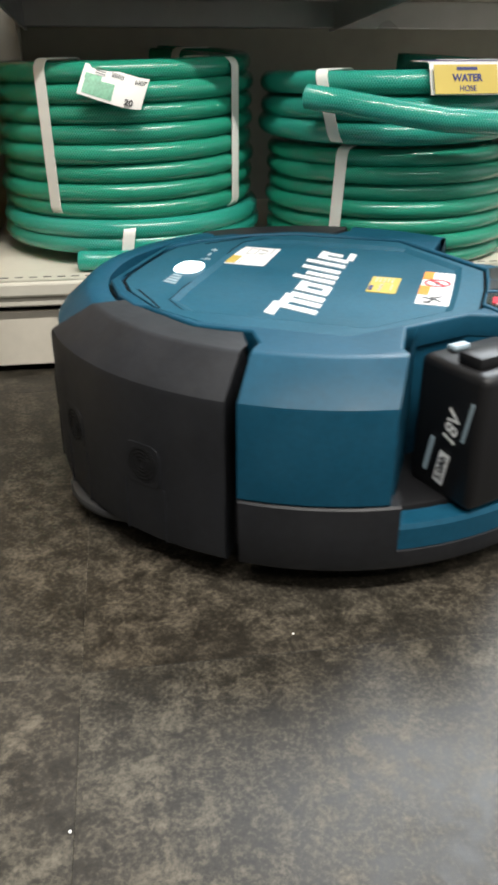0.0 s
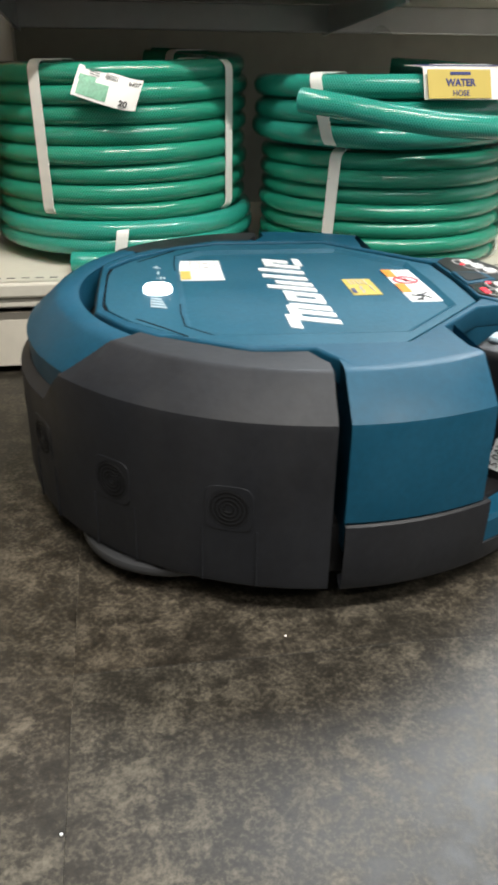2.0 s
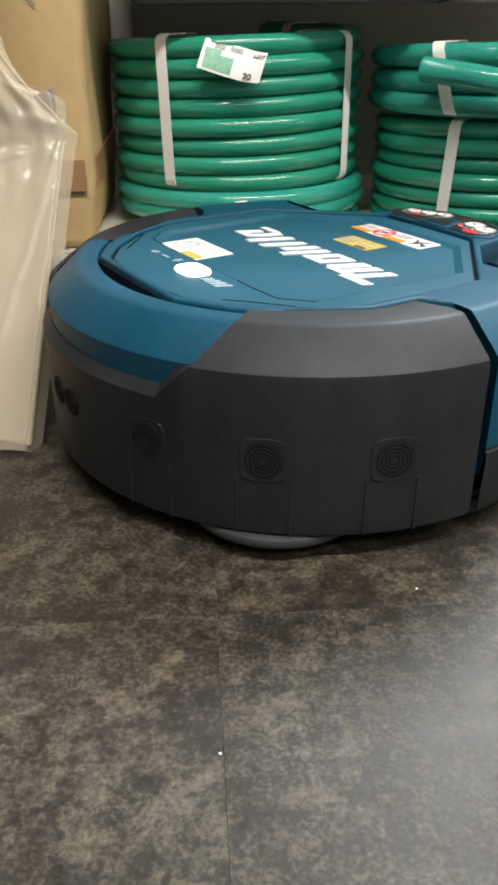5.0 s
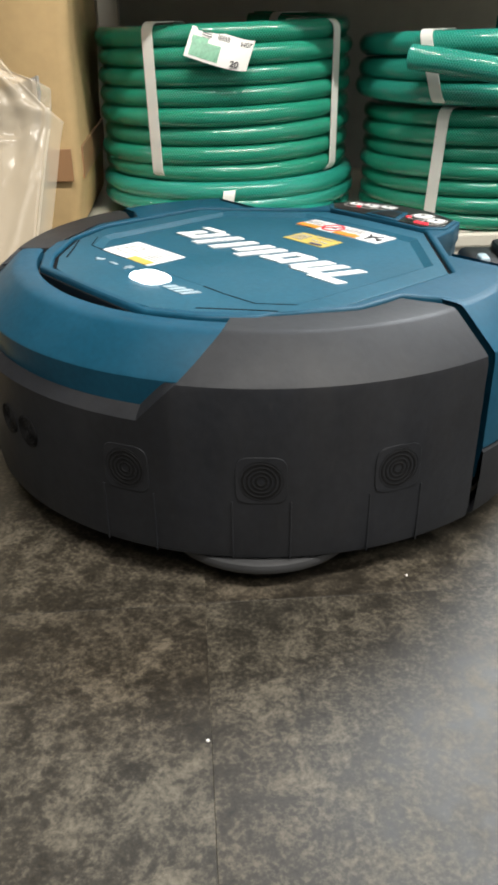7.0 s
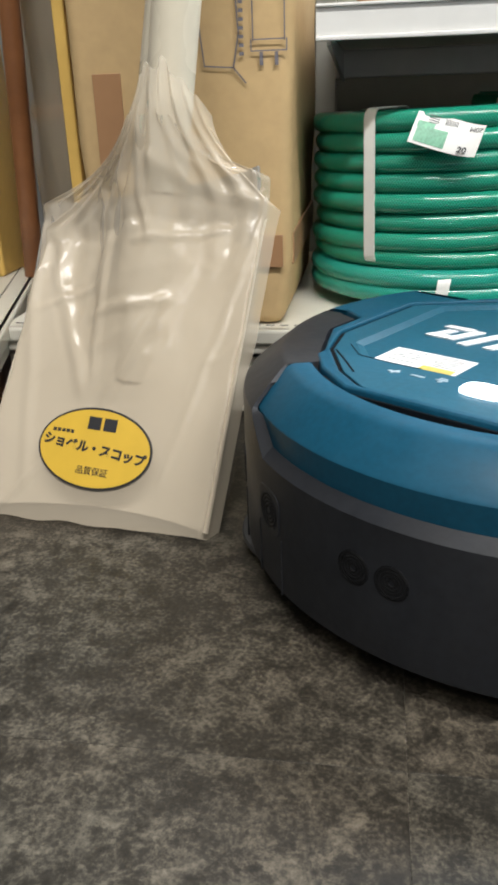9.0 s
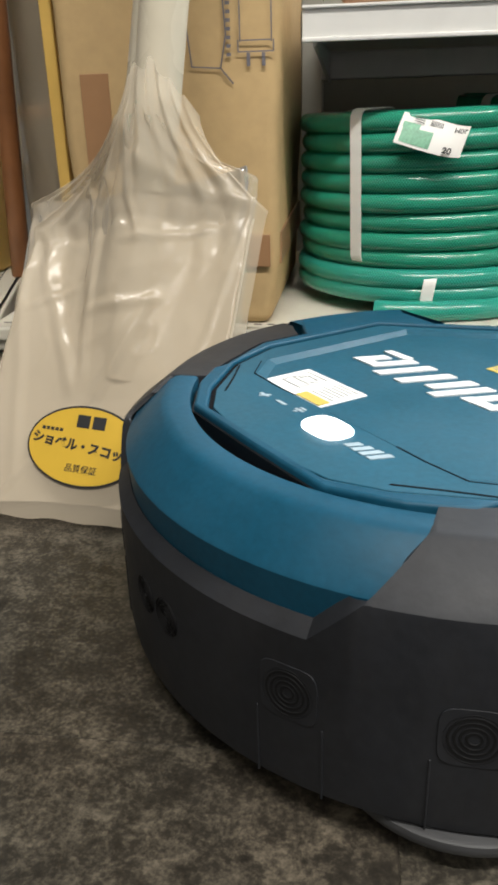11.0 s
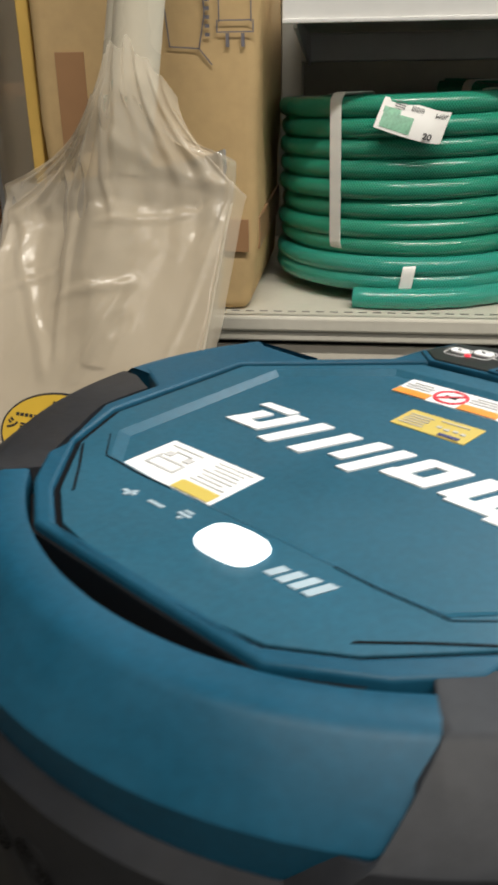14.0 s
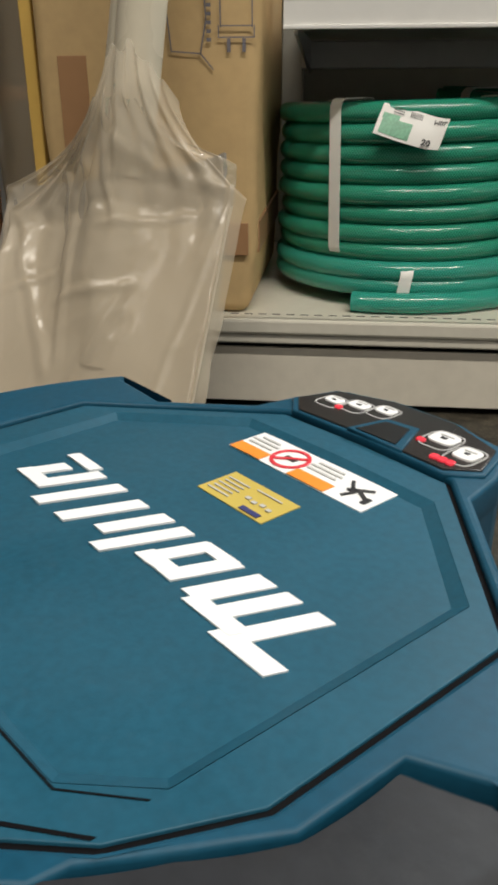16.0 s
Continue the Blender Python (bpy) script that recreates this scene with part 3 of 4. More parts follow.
def shovel(name, label, m, blade_mat, sticker):
    s = new(name)
    s.matrix_world = m
    tagged(s, label, "shovel", "shovels in bags")
    w, h = 0.232, 0.292
    rows = []
    for j in range(21):
        v = j / 20
        row = []
        for i in range(25):
            u = i / 24 * 2 - 1
            half = w / 2 * (1 - 0.075 * v - 0.03 * max(0.0, (v - 0.94) / 0.06) ** 2)
            zoff = -0.016 * (1 - u * u) + 0.006 * max(0, abs(u) - 0.82) / 0.18
            top = -0.004 * max(0.0, v - 0.86) / 0.14
            ridge = 0.016 * math.exp(-(u / 0.16) ** 2) * max(0, v - 0.3) / 0.7
            row.append((u * half - SKEW * h * v, h * v - 0.012 * (1 - v) * (u * u) - 0.017 * (1 - u) * v, zoff + top + ridge))
        rows.append(row)
    smooth(part("blade", sheet(rows, 0.0025), blade_mat, s), 60)
    hp = [Vector((0.013, h * 0.42, -0.024)), Vector((0.022, h * 0.7, 0.0)), Vector((0.030, h, 0.014)), Vector((0.044, h + 0.127, 0.072)), Vector((0.115, h + 0.727, 0.348))]
    if not sticker:
        hp = [Vector((q.x - (0.02 if k > 1 else 0.0) + 0.006 * k, q.y, q.z * 0.6 - 0.012)) for k, q in enumerate(hp)]
    smooth(part("socket", tube(hp[:3], 0.019, 20), blade_mat, s))
    smooth(part("handle", tube(hp[2:], 0.0215, 24), HANDLE, s))
    # the bag: a loose skin drawn tight over the blade's corners, pleated up to the handle
    reach = 0.380 if sticker else 0.335
    folds = FOLDS if sticker else FOLDS[:5]
    rows = []
    nu, nv = 110, 120
    for j in range(nv + 1):
        v = j / nv
        y = -0.018 + v * reach
        k = max(0.0, (y - 0.286) / (reach - 0.304))
        half = (0.1205 if sticker else 0.119) - 0.026 * max(0.0, y)
        half = half if k == 0 else 0.030 + (half - 0.030) * max(0.0, 1 - k) ** (1.5 if k < 1 else 1)
        mid_x = -SKEW * y * (1 - k) + 0.040 * k
        calm = min(1.0, max(0.0, (y - 0.085) / 0.05))
        loose = min(1.0, max(0.0, (y - 0.2) / 0.1))
        row = []
        for i in range(nu + 1):
            q = i / nu * 2 - 1
            z = 0.009 + 0.033 * math.exp(-(q * half / 0.034) ** 2) * min(1.0, max(0.0, (y - 0.1) / 0.16))
            z += calm * 0.004 * noise.noise(Vector((q * 2.2 + v, v * 3.1, 1.7)))
            for q0, y0, q1, y1, wide, high in folds:
                dq, dy = (q1 - q0) * 0.115, y1 - y0
                size = math.hypot(dq, dy)
                ax, ay = (q - q0) * 0.115, y - y0
                along = (ax * dq + ay * dy) / size
                off = abs(ax * dy - ay * dq) / size
                wide *= 0.6
                if off < wide and -0.015 < along < size + 0.015:
                    end = min(1.0, (along + 0.015) / 0.02, (size + 0.015 - along) / 0.02)
                    z += 0.5 * high * (1 - off / wide) * end
            z += 0.0011 * calm * (1 - abs(noise.noise(Vector((q * 3.5 - 2 * v, v * 7 + q, 6.3))))) ** 6
            z += 0.004 * loose * abs(noise.noise(Vector((q * 4 + 3 * v, v * 16, 4.1)))) + 0.0022 * loose * math.sin(q * 29 + 5 * v)
            z += (max(0.0, y - 0.27) * 0.5 + 0.012 * k) * (1 - 0.5 * q * q)
            edge = max(0, abs(q) - 0.93) / 0.07
            x = q * half + mid_x + 0.0035 * calm * noise.noise(Vector((q, v * 9, 2)))
            row.append((x, y - 0.017 * (1 - q) * min(1.0, max(0.0, y) / 0.292) * (1 - min(1.0, k)) + 0.004 * noise.noise(Vector((q * 3, 8.0, 0.3))) + 0.012 * k * noise.noise(Vector((q * 4, 3.0, v * 3))), z * (1 - edge) + edge * (-0.012 + 0.45 * max(0.0, y - 0.29))))
        rows.append(row)
    smooth(part("bag", sheet(rows), FILM, s, "crinkled clear polythene bag"), 180)
    if sticker:
        st = part("sticker", cyl(0.5, 0.0008, 64, 0, pose(0.001, 0.050, 0.0104, 0, 0, -3) @ Matrix.Diagonal((0.112, 0.074, 1, 1))), INK, s, "yellow oval sticker with black print")
        part("sticker_face", cyl(0.5, 0.0008, 64, 0, pose(0.001, 0.050, 0.0109, 0, 0, -3) @ Matrix.Diagonal((0.108, 0.070, 1, 1))), STICKER, st)
        sm = pose(0.001, 0.050, 0.0115, 0, 0, -3)
        words = [text_bm("ショベル・スコップ", 0.0114, sm @ pose(0, -0.001, 0, 0, 0, -5), 0.0002, 0, 0.0005), text_bm("品質保証", 0.008, sm @ pose(0.002, -0.021, 0), 0.0002)]
        bars = [flat(0.0125, 0.0115, sm @ pose(-0.004 + 0.0155 * k, 0.0225, 0), 0.0004) for k in (0, 1)]
        bars += [flat(0.0032, 0.003, sm @ pose(-0.042 + 0.0044 * k, 0.0125, 0), 0.0004) for k in range(5)]
        part("print", join(*words, *bars), INK, st)
    return s


u = Vector((0.228, -0.034, 0)).normalized()
n_h = Vector((0.147, 0.989, 0))
lean = radians(33)
v = math.cos(lean) * Vector((0, 0, 1)) + math.sin(lean) * n_h
w = u.cross(v)
M = Matrix((u, v, w)).transposed().to_4x4()
M.translation = Vector((-0.268, -0.238, 0.014))
shovel("shovel", "cream square shovel in a clear plastic bag with yellow oval sticker", M, SHOVEL, True)
lean = radians(21.4)
v = math.cos(lean) * Vector((0, 0, 1)) + math.sin(lean) * n_h
M2 = Matrix((u, v, u.cross(v))).transposed().to_4x4()
M2.translation = Vector((-0.268, -0.178, 0.014))
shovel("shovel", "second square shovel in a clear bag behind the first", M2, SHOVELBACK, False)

# ---- long goods beside the carton ----
def plank(name, label, cat, x, y, z, sx, sy, sz, material, rx=0, ry=0):
    ob = thing(name)
    ob.matrix_world = pose(x, y, z, rx, ry, 0)
    tagged(ob, label, cat)
    part("board", box(sx, sy, sz, min(sx, sy) * 0.15, pose(0, 0, sz / 2)), material, ob)
    return ob


plank("timber_batten", "pale yellow wooden batten standing beside the carton", "timber", -0.347, 0.05, DECK, 0.013, 0.03, 0.9, YELLOWWOOD)
goods = thing("wrapped_goods", -0.483, 0.375, 0)
tagged(goods, "dark goods in clear crumpled wrapping standing between the shelves", "packaged goods")
part("core", box(0.056, 0.09, 0.8, 0.012, pose(0, 0, 0.4)), DARKGOODS, goods)
part("bundle_band", box(0.059, 0.093, 0.02, 0.004, pose(0, 0, 0.33)), TAPE, goods, "brown band round the bundle")
rows = []
for j in range(41):
    z = 0.93 * j / 40
    gather = 1 - 0.75 * max(0.0, (z - 0.81) / 0.12)
    row = []
    for i in range(49):
        a = 2 * math.pi * i / 48
        ca, sa = math.cos(a), math.sin(a)
        puff = 1 + 0.1 * noise.noise(Vector((ca * 2, sa * 2, z * 9))) + 0.05 * noise.noise(Vector((ca * 6, sa * 6, z * 25)))
        row.append((0.034 * math.copysign(abs(ca) ** 0.4, ca) * puff * gather, 0.052 * math.copysign(abs(sa) ** 0.4, sa) * puff * gather, z))
    rows.append(row)
smooth(part("sleeve", sheet(rows), FILM, goods, "crumpled clear plastic sleeve"), 180)
plank("timber_board", "yellow-brown wooden board standing on the deck", "timber", -0.566, 0.30, DECK + 0.004, 0.03, 0.10, 0.9, YELLOWWOOD)
pole = thing("wooden_pole")
pole.matrix_world = pose(-0.508, 0.255, DECK + 0.004, -3, 1.5, 0)
tagged(pole, "varnished brown wooden pole leaning on the shelf", "pole")
smooth(part("shaft", cyl(0.0138, 0.95, 24, 0.002, pose(0, 0, 0.475)), WOOD, pole))


# ---- the cleaning robot ----
# its own space: y ahead to the nose, x to its right, angles from the nose
def polar(r, a):
    return (r * math.sin(radians(a)), r * math.cos(radians(a)))


def arc(r, a0, a1, n=24):
    return [polar(r, a0 + (a1 - a0) * i / n) for i in range(n + 1)]


def mirror(half):
    """A closed outline from its right half, from the front of the axis to the back."""
    return half + [(-x, y) for x, y in reversed(half) if abs(x) > 1e-6]


def cap(profile, a, name, material, parent):
    """Closes the end of a swept wall."""
    bm = bmesh.new()
    bm.faces.new([bm.verts.new((*polar(r, a), z)) for r, z in profile])
    bmesh.ops.solidify(bm, geom=bm.faces[:], thickness=0.0012)
    bmesh.ops.recalc_face_normals(bm, faces=bm.faces)
    return part(name, bm, material, parent)


def shell(angles, profile, limit=None, tip=(), inner=None):
    """A swept wall. profile: (radius, height) from the foot up; limit: the height at which an angle's profile ends."""
    rows = []
    for a in angles:
        row, top = [], limit(a) if limit else 9
        for (r0, z0), (r1, z1) in zip(profile, profile[1:] + profile[-1:]):
            if z0 <= top:
                row.append((r0, z0))
            else:
                row.append(row[-1] if row[-1][1] >= top - 1e-7 else None)
                if row[-1] is None:
                    (ra, za), (rb, zb) = profile[len(row) - 2], (r0, z0)
                    k = (top - za) / (zb - za)
                    row[-1] = (ra + (rb - ra) * k, top)
        if inner and top > 1:
            row[-2:] = [(inner(a), row[-2][1]), (inner(a) - 0.001, row[-1][1])]
        r, z = row[-1]
        f = max(0.0, min(1.0, (0.146 - top) / 0.012))
        for dr, dz in tip:
            row.append((r + dr * f - 0.002 * (1 - f), z + dz * f - 0.002 * (1 - f)) if top < 1 else (r - 0.0005, z - 0.01))
        rows.append([(*polar(rr, a), zz) for rr, zz in row])
    return sheet(rows)


ZT = 0.1675


def build_robot():
    rb = thing("robot_vacuum", 0, 0, 0)
    tagged(rb, "round teal robot vacuum cleaner with charcoal front bumper", "robot vacuum")
    # under body and wheels
    smooth(part("chassis", cyl(0.212, 0.04, 96, 0.006, pose(0, 0, 0.042)), BLACK, rb))
    for x in (-0.13, 0.13):
        smooth(part("drive_wheel", cyl(0.036, 0.024, 32, 0.004, pose(x, -0.01, 0.036, 0, 90)), BLACK, rb))
    smooth(part("caster", cyl(0.014, 0.014, 24, 0.002, pose(0, 0.12, 0.014, 0, 90)), BLACK, rb))
    for s in (-1, 1):
        c = polar(0.164, 48 * s)
        smooth(part("brush_disc", cyl(0.0715, 0.008, 64, 0.003, pose(*c, 0.017)), SKIRT, rb, "pale grey side brush disc"))
    # bumper
    def bump_top(a):
        a = abs(a)
        if a < 28.5:
            return 0.117
        if a < 41.5:
            return 0.117 + (a - 28.5) / 13 * 0.052
        return 9

    wall = [(0.212, 0.022), (0.226, 0.0205), (0.2292, 0.0235), (0.2303, 0.032), (0.2305, 0.139), (0.2295, 0.1435), (0.2265, 0.1465), (0.2022, 0.1658), (0.1995, 0.1672), (0.197, 0.1676), (0.184, 0.1672), (0.183, 0.158)]
    angles = [-86.5 + 173 * i / 346 for i in range(347)]
    bm = shell(angles, wall, bump_top, ((-0.0075, 0.0075), (-0.012, 0.004), (-0.014, -0.02)), lambda a: float(np.interp(abs(a), (41, 50, 59, 70, 82), (0.175, 0.171, 0.1685, 0.171, 0.164))) + max(0.0, abs(a) - 82.5) * 0.0055)
    bumper = smooth(part("bumper", bm, BUMPER, rb, "scuffed charcoal plastic bumper"), 24)
    for s in (-1, 1):
        cap([(0.212, 0.022), *wall[1:9], (0.192, 0.1682), (0.18, 0.14), (0.18, 0.022)], s * 86.45, "bumper_end", BUMPER, bumper)
    # ultrasonic sensors with their ringed grilles
    for a in (-70, -48, -26, -3.4, 3.4, 26, 48, 70):
        mm = Matrix.Translation((*polar(0.2298, a), 0.082)) @ Matrix.Rotation(radians(-a), 4, "Z") @ Matrix.Rotation(radians(-90), 4, "X")
        if abs(a) > 5:
            pl = plate([(0.0162 * math.copysign(abs(math.cos(q * math.pi / 16)) ** 0.45, math.cos(q * math.pi / 16)), 0.0165 * math.copysign(abs(math.sin(q * math.pi / 16)) ** 0.45, math.sin(q * math.pi / 16))) for q in range(32)], -0.0012, 0.0009, 0.0003)
            pl.transform(mm)
            smooth(part("sensor_boss", pl, BUMPER, bumper), 30)
        prof = [(0.0, 0.0002), (0.0022, 0.0002)]
        for r in (0.0028, 0.0056, 0.0084, 0.0112):
            prof += [(r, 0.0013), (r + 0.0012, 0.0013), (r + 0.0015, 0.0003), (r + 0.0024, 0.0003)]
        prof += [(0.0139, 0.0012), (0.0142, -0.001)]
        if abs(a) < 5:
            prof = [(r * 0.82, h) for r, h in prof]
        sensor = sheet([[(r * math.cos(k * math.pi / 16), r * math.sin(k * math.pi / 16), h) for r, h in prof] for k in range(33)])
        sensor.transform(mm)
        part("sensor", sensor, SENSOR, bumper, "ringed dark sensor grille")
    for a in (-48, 48, 70, -70, 26, -26):
        for da in (-4.6, 4.6):
            mm = Matrix.Translation((*polar(0.2304, a + da), 0.0445)) @ Matrix.Rotation(radians(-a - da), 4, "Z")
            part("moulded_rib", box(0.0012, 0.0014, 0.044, 0.0005, mm), BUMPER, bumper)
    # nose: teal wall, ring and hollow
    nose = [(0.215, 0.112), (0.2215, 0.114), (0.2235, 0.1425), (0.2220, 0.1448), (0.2005, 0.1645), (0.197, 0.1666), (0.193, 0.1672), (0.1825, 0.1670), (0.1805, 0.166), (0.1795, 0.15), (0.178, 0.138)]
    bm = shell([-41.8 + 83.6 * i / 120 for i in range(121)], nose)
    smooth(part("nose_shell", bm, TEAL, rb), 30)
    # slot floor in the hollow
    part("slot_liner", plate(mirror([(0, 0.186), *arc(0.186, 4, 44, 12), (0.09, 0.12), (0, 0.13)]), 0.128, 0.136), BLACK, rb)
    part("slot_wall", plate(mirror([(0, 0.1668), (0.07, 0.1661), (0.1, 0.147), (0.09, 0.13), (0, 0.14)]), 0.13, 0.1636), BLACK, rb)
    # side pods
    for s in (-1, 1):
        pod = [(0.2285, 0.073), (0.2295, 0.0745), (0.2295, 0.139), (0.2285, 0.1435), (0.2255, 0.1462), (0.2012, 0.1663), (0.1985, 0.1676), (0.195, 0.168), (0.168, 0.1675)]
        rows = []
        for i in range(41):
            a = 88.6 + (118.5 - 88.6) * i / 40
            row = []
            for r, z in pod:
                x, y = polar(r, a)
                if y < -0.0945:
                    x, y = math.sqrt(max(r * r - 0.0945**2, 0)), -0.0945
                row.append((s * x, y, z))
            rows.append(row)
        smooth(part("side_pod", sheet(rows), TEAL, rb), 24)
        bm = bmesh.new()
        pts = [(math.sqrt(r * r - 0.0945**2), z) for r, z in pod if r > 0.19] + [(0.118, 0.1675), (0.118, 0.05), (0.205, 0.05)]
        bm.faces.new([bm.verts.new((s * x, -0.0942, z)) for x, z in pts])
        bmesh.ops.solidify(bm, geom=bm.faces[:], thickness=0.0015)
        bmesh.ops.recalc_face_normals(bm, faces=bm.faces)
        part("pod_end", bm, TEAL, rb)
        cap([(0.18, 0.05), (0.226, 0.05), *pod[:7], (0.18, 0.1675)], s * 88.8, "pod_front_wall", TEAL, rb)
    # rear skirt and battery ledge
    for s in (-1, 1):
        angles = [s * (88.8 + 27.4 * i / 24) for i in range(25)]
        smooth(part("pod_skirt", shell(angles, [(0.212, 0.022), (0.2265, 0.0205), (0.2285, 0.024), (0.2302, 0.054), (0.2302, 0.071), (0.2285, 0.0725), (0.2, 0.073)]), BUMPER, rb, "charcoal lower skirt"), 30)
    rear = [116.2 + 127.6 * i / 90 for i in range(91)]
    smooth(part("rear_skirt", shell(rear, [(0.212, 0.022), (0.2265, 0.0205), (0.2285, 0.024), (0.2292, 0.036), (0.226, 0.037)]), BUMPER, rb, "charcoal lower skirt"), 30)
    smooth(part("battery_ledge", shell(rear, [(0.226, 0.0365), (0.2282, 0.037), (0.2285, 0.053), (0.2265, 0.0562), (0.222, 0.0572), (0.09, 0.0575)]), TEAL, rb), 30)
    bm = plate(mirror([(0, 0.15), (0.06, 0.148), (0.112, 0.112), (0.156, 0.066), (0.158, 0.02), (0.158, -0.085), (0.118, -0.085), (0.078, -0.125), (0.073, -0.155), (0.058, -0.184), (0.02, -0.192), (0, -0.192)]), 0.05, 0.158, 0.0)
    part("core", bm, TEAL, rb)
    # top surround with the lid's opening
    lid = [(0, 0.1588), (0.04, 0.1583), (0.062, 0.1547), (0.09, 0.137), (0.1275, 0.098), (0.1465, 0.057), (0.1475, -0.0505), (0.058, -0.1345), (0, -0.1365)]
    grow = [(x * 1.021, y * (1.019 if y > 0 else 1.016)) for x, y in lid]
    outer = [(0, 0.1652), (0.07, 0.1645), (0.106, 0.1415), (0.128, 0.1185), (0.1295, 0.107), (0.143, 0.085), (0.159, 0.0575), (0.160, 0.016), (0.184, 0.0035), (0.197, -0.001), *arc(0.1965, 92, 117.5, 8), (0.121, -0.087), (0.078, -0.128), (0.073, -0.157), (0.058, -0.187), (0.02, -0.195), (0, -0.195)]
    part("top_surround", plate(mirror(outer), 0.150, ZT + 0.0006, 0.0022, [mirror(grow)[::-1]]), TEAL, rb)
    part("seam_shadow", plate(mirror([(x * 1.03, y * 1.028) for x, y in lid]), 0.150, 0.1649, 0, [mirror([(x * 0.98, y * 0.98) for x, y in lid])[::-1]]), SEAM, rb)
    # lid: border, sunken centre, front strip
    hexa = [(0, 0.1), (0.07, 0.1), (0.101, 0.098), (0.124, 0.074), (0.126, -0.06), (0.066, -0.115), (0, -0.117)]
    inner = [(x * 0.955, y * 0.955) for x, y in hexa]
    lid_ob = part("lid", plate(mirror(lid), 0.156, 0.1662, 0.0006, [mirror(hexa)[::-1]]), TEALLID, rb, "scuffed teal lid")
    rows = [[(x, y, z) for x, y in loop + loop[:1]] for loop, z in ((mirror(hexa), 0.1661), (mirror(inner), 0.1632))]
    part("lid_slope", sheet(rows), TEALLID, lid_ob)
    part("lid_centre", plate(mirror([(x * 1.02, y * 1.02) for x, y in inner]), 0.158, 0.1633), TEALLID, lid_ob)
    for s in (-1, 1):
        for pts, wd in (([(0.124, 0.08), (0.1035, 0.0985), (0.073, 0.1005), (0.05, 0.1)], 0.0009), ([(0.125, 0.0975), (0.1041, 0.1147), (0.084, 0.1325)], 0.0018)):
            run = [(s * x, y) for x, y in pts]
            part("lid_seam", plate([(x, y + wd) for x, y in run] + [(x, y) for x, y in reversed(run)], 0.1655, 0.1665), SEAM, lid_ob)
    # lamp
    oval = [(0.0172 * math.copysign(abs(math.cos(k * math.pi / 24)) ** 0.7, math.cos(k * math.pi / 24)) - 0.008, 0.0118 * math.copysign(abs(math.sin(k * math.pi / 24)) ** 0.7, math.sin(k * math.pi / 24)) + 0.117) for k in range(48)]
    part("indicator_lamp", plate(oval, 0.163, ZT + 0.001, 0.0015), LAMP, lid_ob, "glowing white oval lamp")
    # stickers; z of the sunken centre
    z = 0.1638

    def stick(x, y, wx, wy, material, name, label, dz=0.0):
        return part(name, plate([(x - wx / 2, y - wy / 2), (x + wx / 2, y - wy / 2), (x + wx / 2, y + wy / 2), (x - wx / 2, y + wy / 2)], z - 0.001, z + dz), material, lid_ob, label)

    def bits(parent, material, rects, dz=0.0004):
        return tagged(part("print", join(*[box(sx, sy, 0.0004, 0, pose(x, y, z + dz)) for x, y, sx, sy in rects]), material, parent), kind="stuff")

    white = stick(0.061, 0.078, 0.067, 0.039, WHITE, "caution_sticker", "white instruction sticker with yellow strip")
    bits(white, YELLOWINK, [(0.043, 0.0915, 0.026, 0.009)])
    bits(white, GREYINK, [(0.076, 0.086, 0.022, 0.0014), (0.066, 0.082, 0.0016, 0.009), (0.0865, 0.080, 0.0016, 0.011), (0.0765, 0.0775, 0.018, 0.0014), (0.083, 0.072, 0.005, 0.005), (0.069, 0.072, 0.005, 0.005), (0.076, 0.068, 0.012, 0.0011), (0.078, 0.0635, 0.024, 0.0010), *[(0.043 + 0.0015 * (k % 2), 0.0625 + 0.0035 * k, 0.024 - 0.003 * (k % 3), 0.0008) for k in range(7)]])
    yellow = stick(-0.0022, -0.0553, 0.048, 0.0245, YELLOWINK, "notice_sticker", "yellow notice sticker with fine print")
    bits(yellow, BLUEINK, [(-0.015, -0.0458, 0.013, 0.0032)])
    bits(yellow, GREYINK, [(-0.02 + 0.0052 * k, -0.053 - 0.001 * (k % 2), 0.003, 0.0022) for k in range(4)] + [(0.011, -0.0475 - 0.0034 * k, 0.016 - 0.002 * (k % 2), 0.0009) for k in range(5)] + [(-0.01, -0.0625, 0.018, 0.0009)])
    warn = stick(0.001, -0.0985, 0.098, 0.0265, WHITE, "warning_sticker", "white and orange warning sticker with pictograms")
    bits(warn, ORANGEINK, [(0.037, -0.0895, 0.024, 0.0085), (-0.0095, -0.0895, 0.026, 0.0085)])
    bits(warn, GREYINK, [(0.038, -0.098, 0.018, 0.0015), (0.038, -0.102, 0.02, 0.0015), (0.038, -0.106, 0.014, 0.0015), (-0.008, -0.099, 0.02, 0.0015), (-0.008, -0.103, 0.022, 0.0015), (-0.008, -0.107, 0.018, 0.0015)])
    ring = [(0.0112 * math.cos(k * 0.2094) + 0.0145, 0.0112 * math.sin(k * 0.2094) - 0.0985) for k in range(30)]
    hole = [(0.0092 * math.cos(k * 0.2094) + 0.0145, 0.0092 * math.sin(k * 0.2094) - 0.0985) for k in range(30)]
    part("prohibition_ring", plate(ring, z, z + 0.0006, 0, [hole]), REDINK, warn)
    part("prohibition_bar", box(0.019, 0.002, 0.0005, 0, pose(0.0145, -0.0985, z + 0.0005, 0, 0, 40)), REDINK, warn)
    bits(warn, INK, [(0.0145, -0.0985, 0.008, 0.0035), (-0.031, -0.098, 0.004, 0.004), (-0.043, -0.094, 0.003, 0.006)])
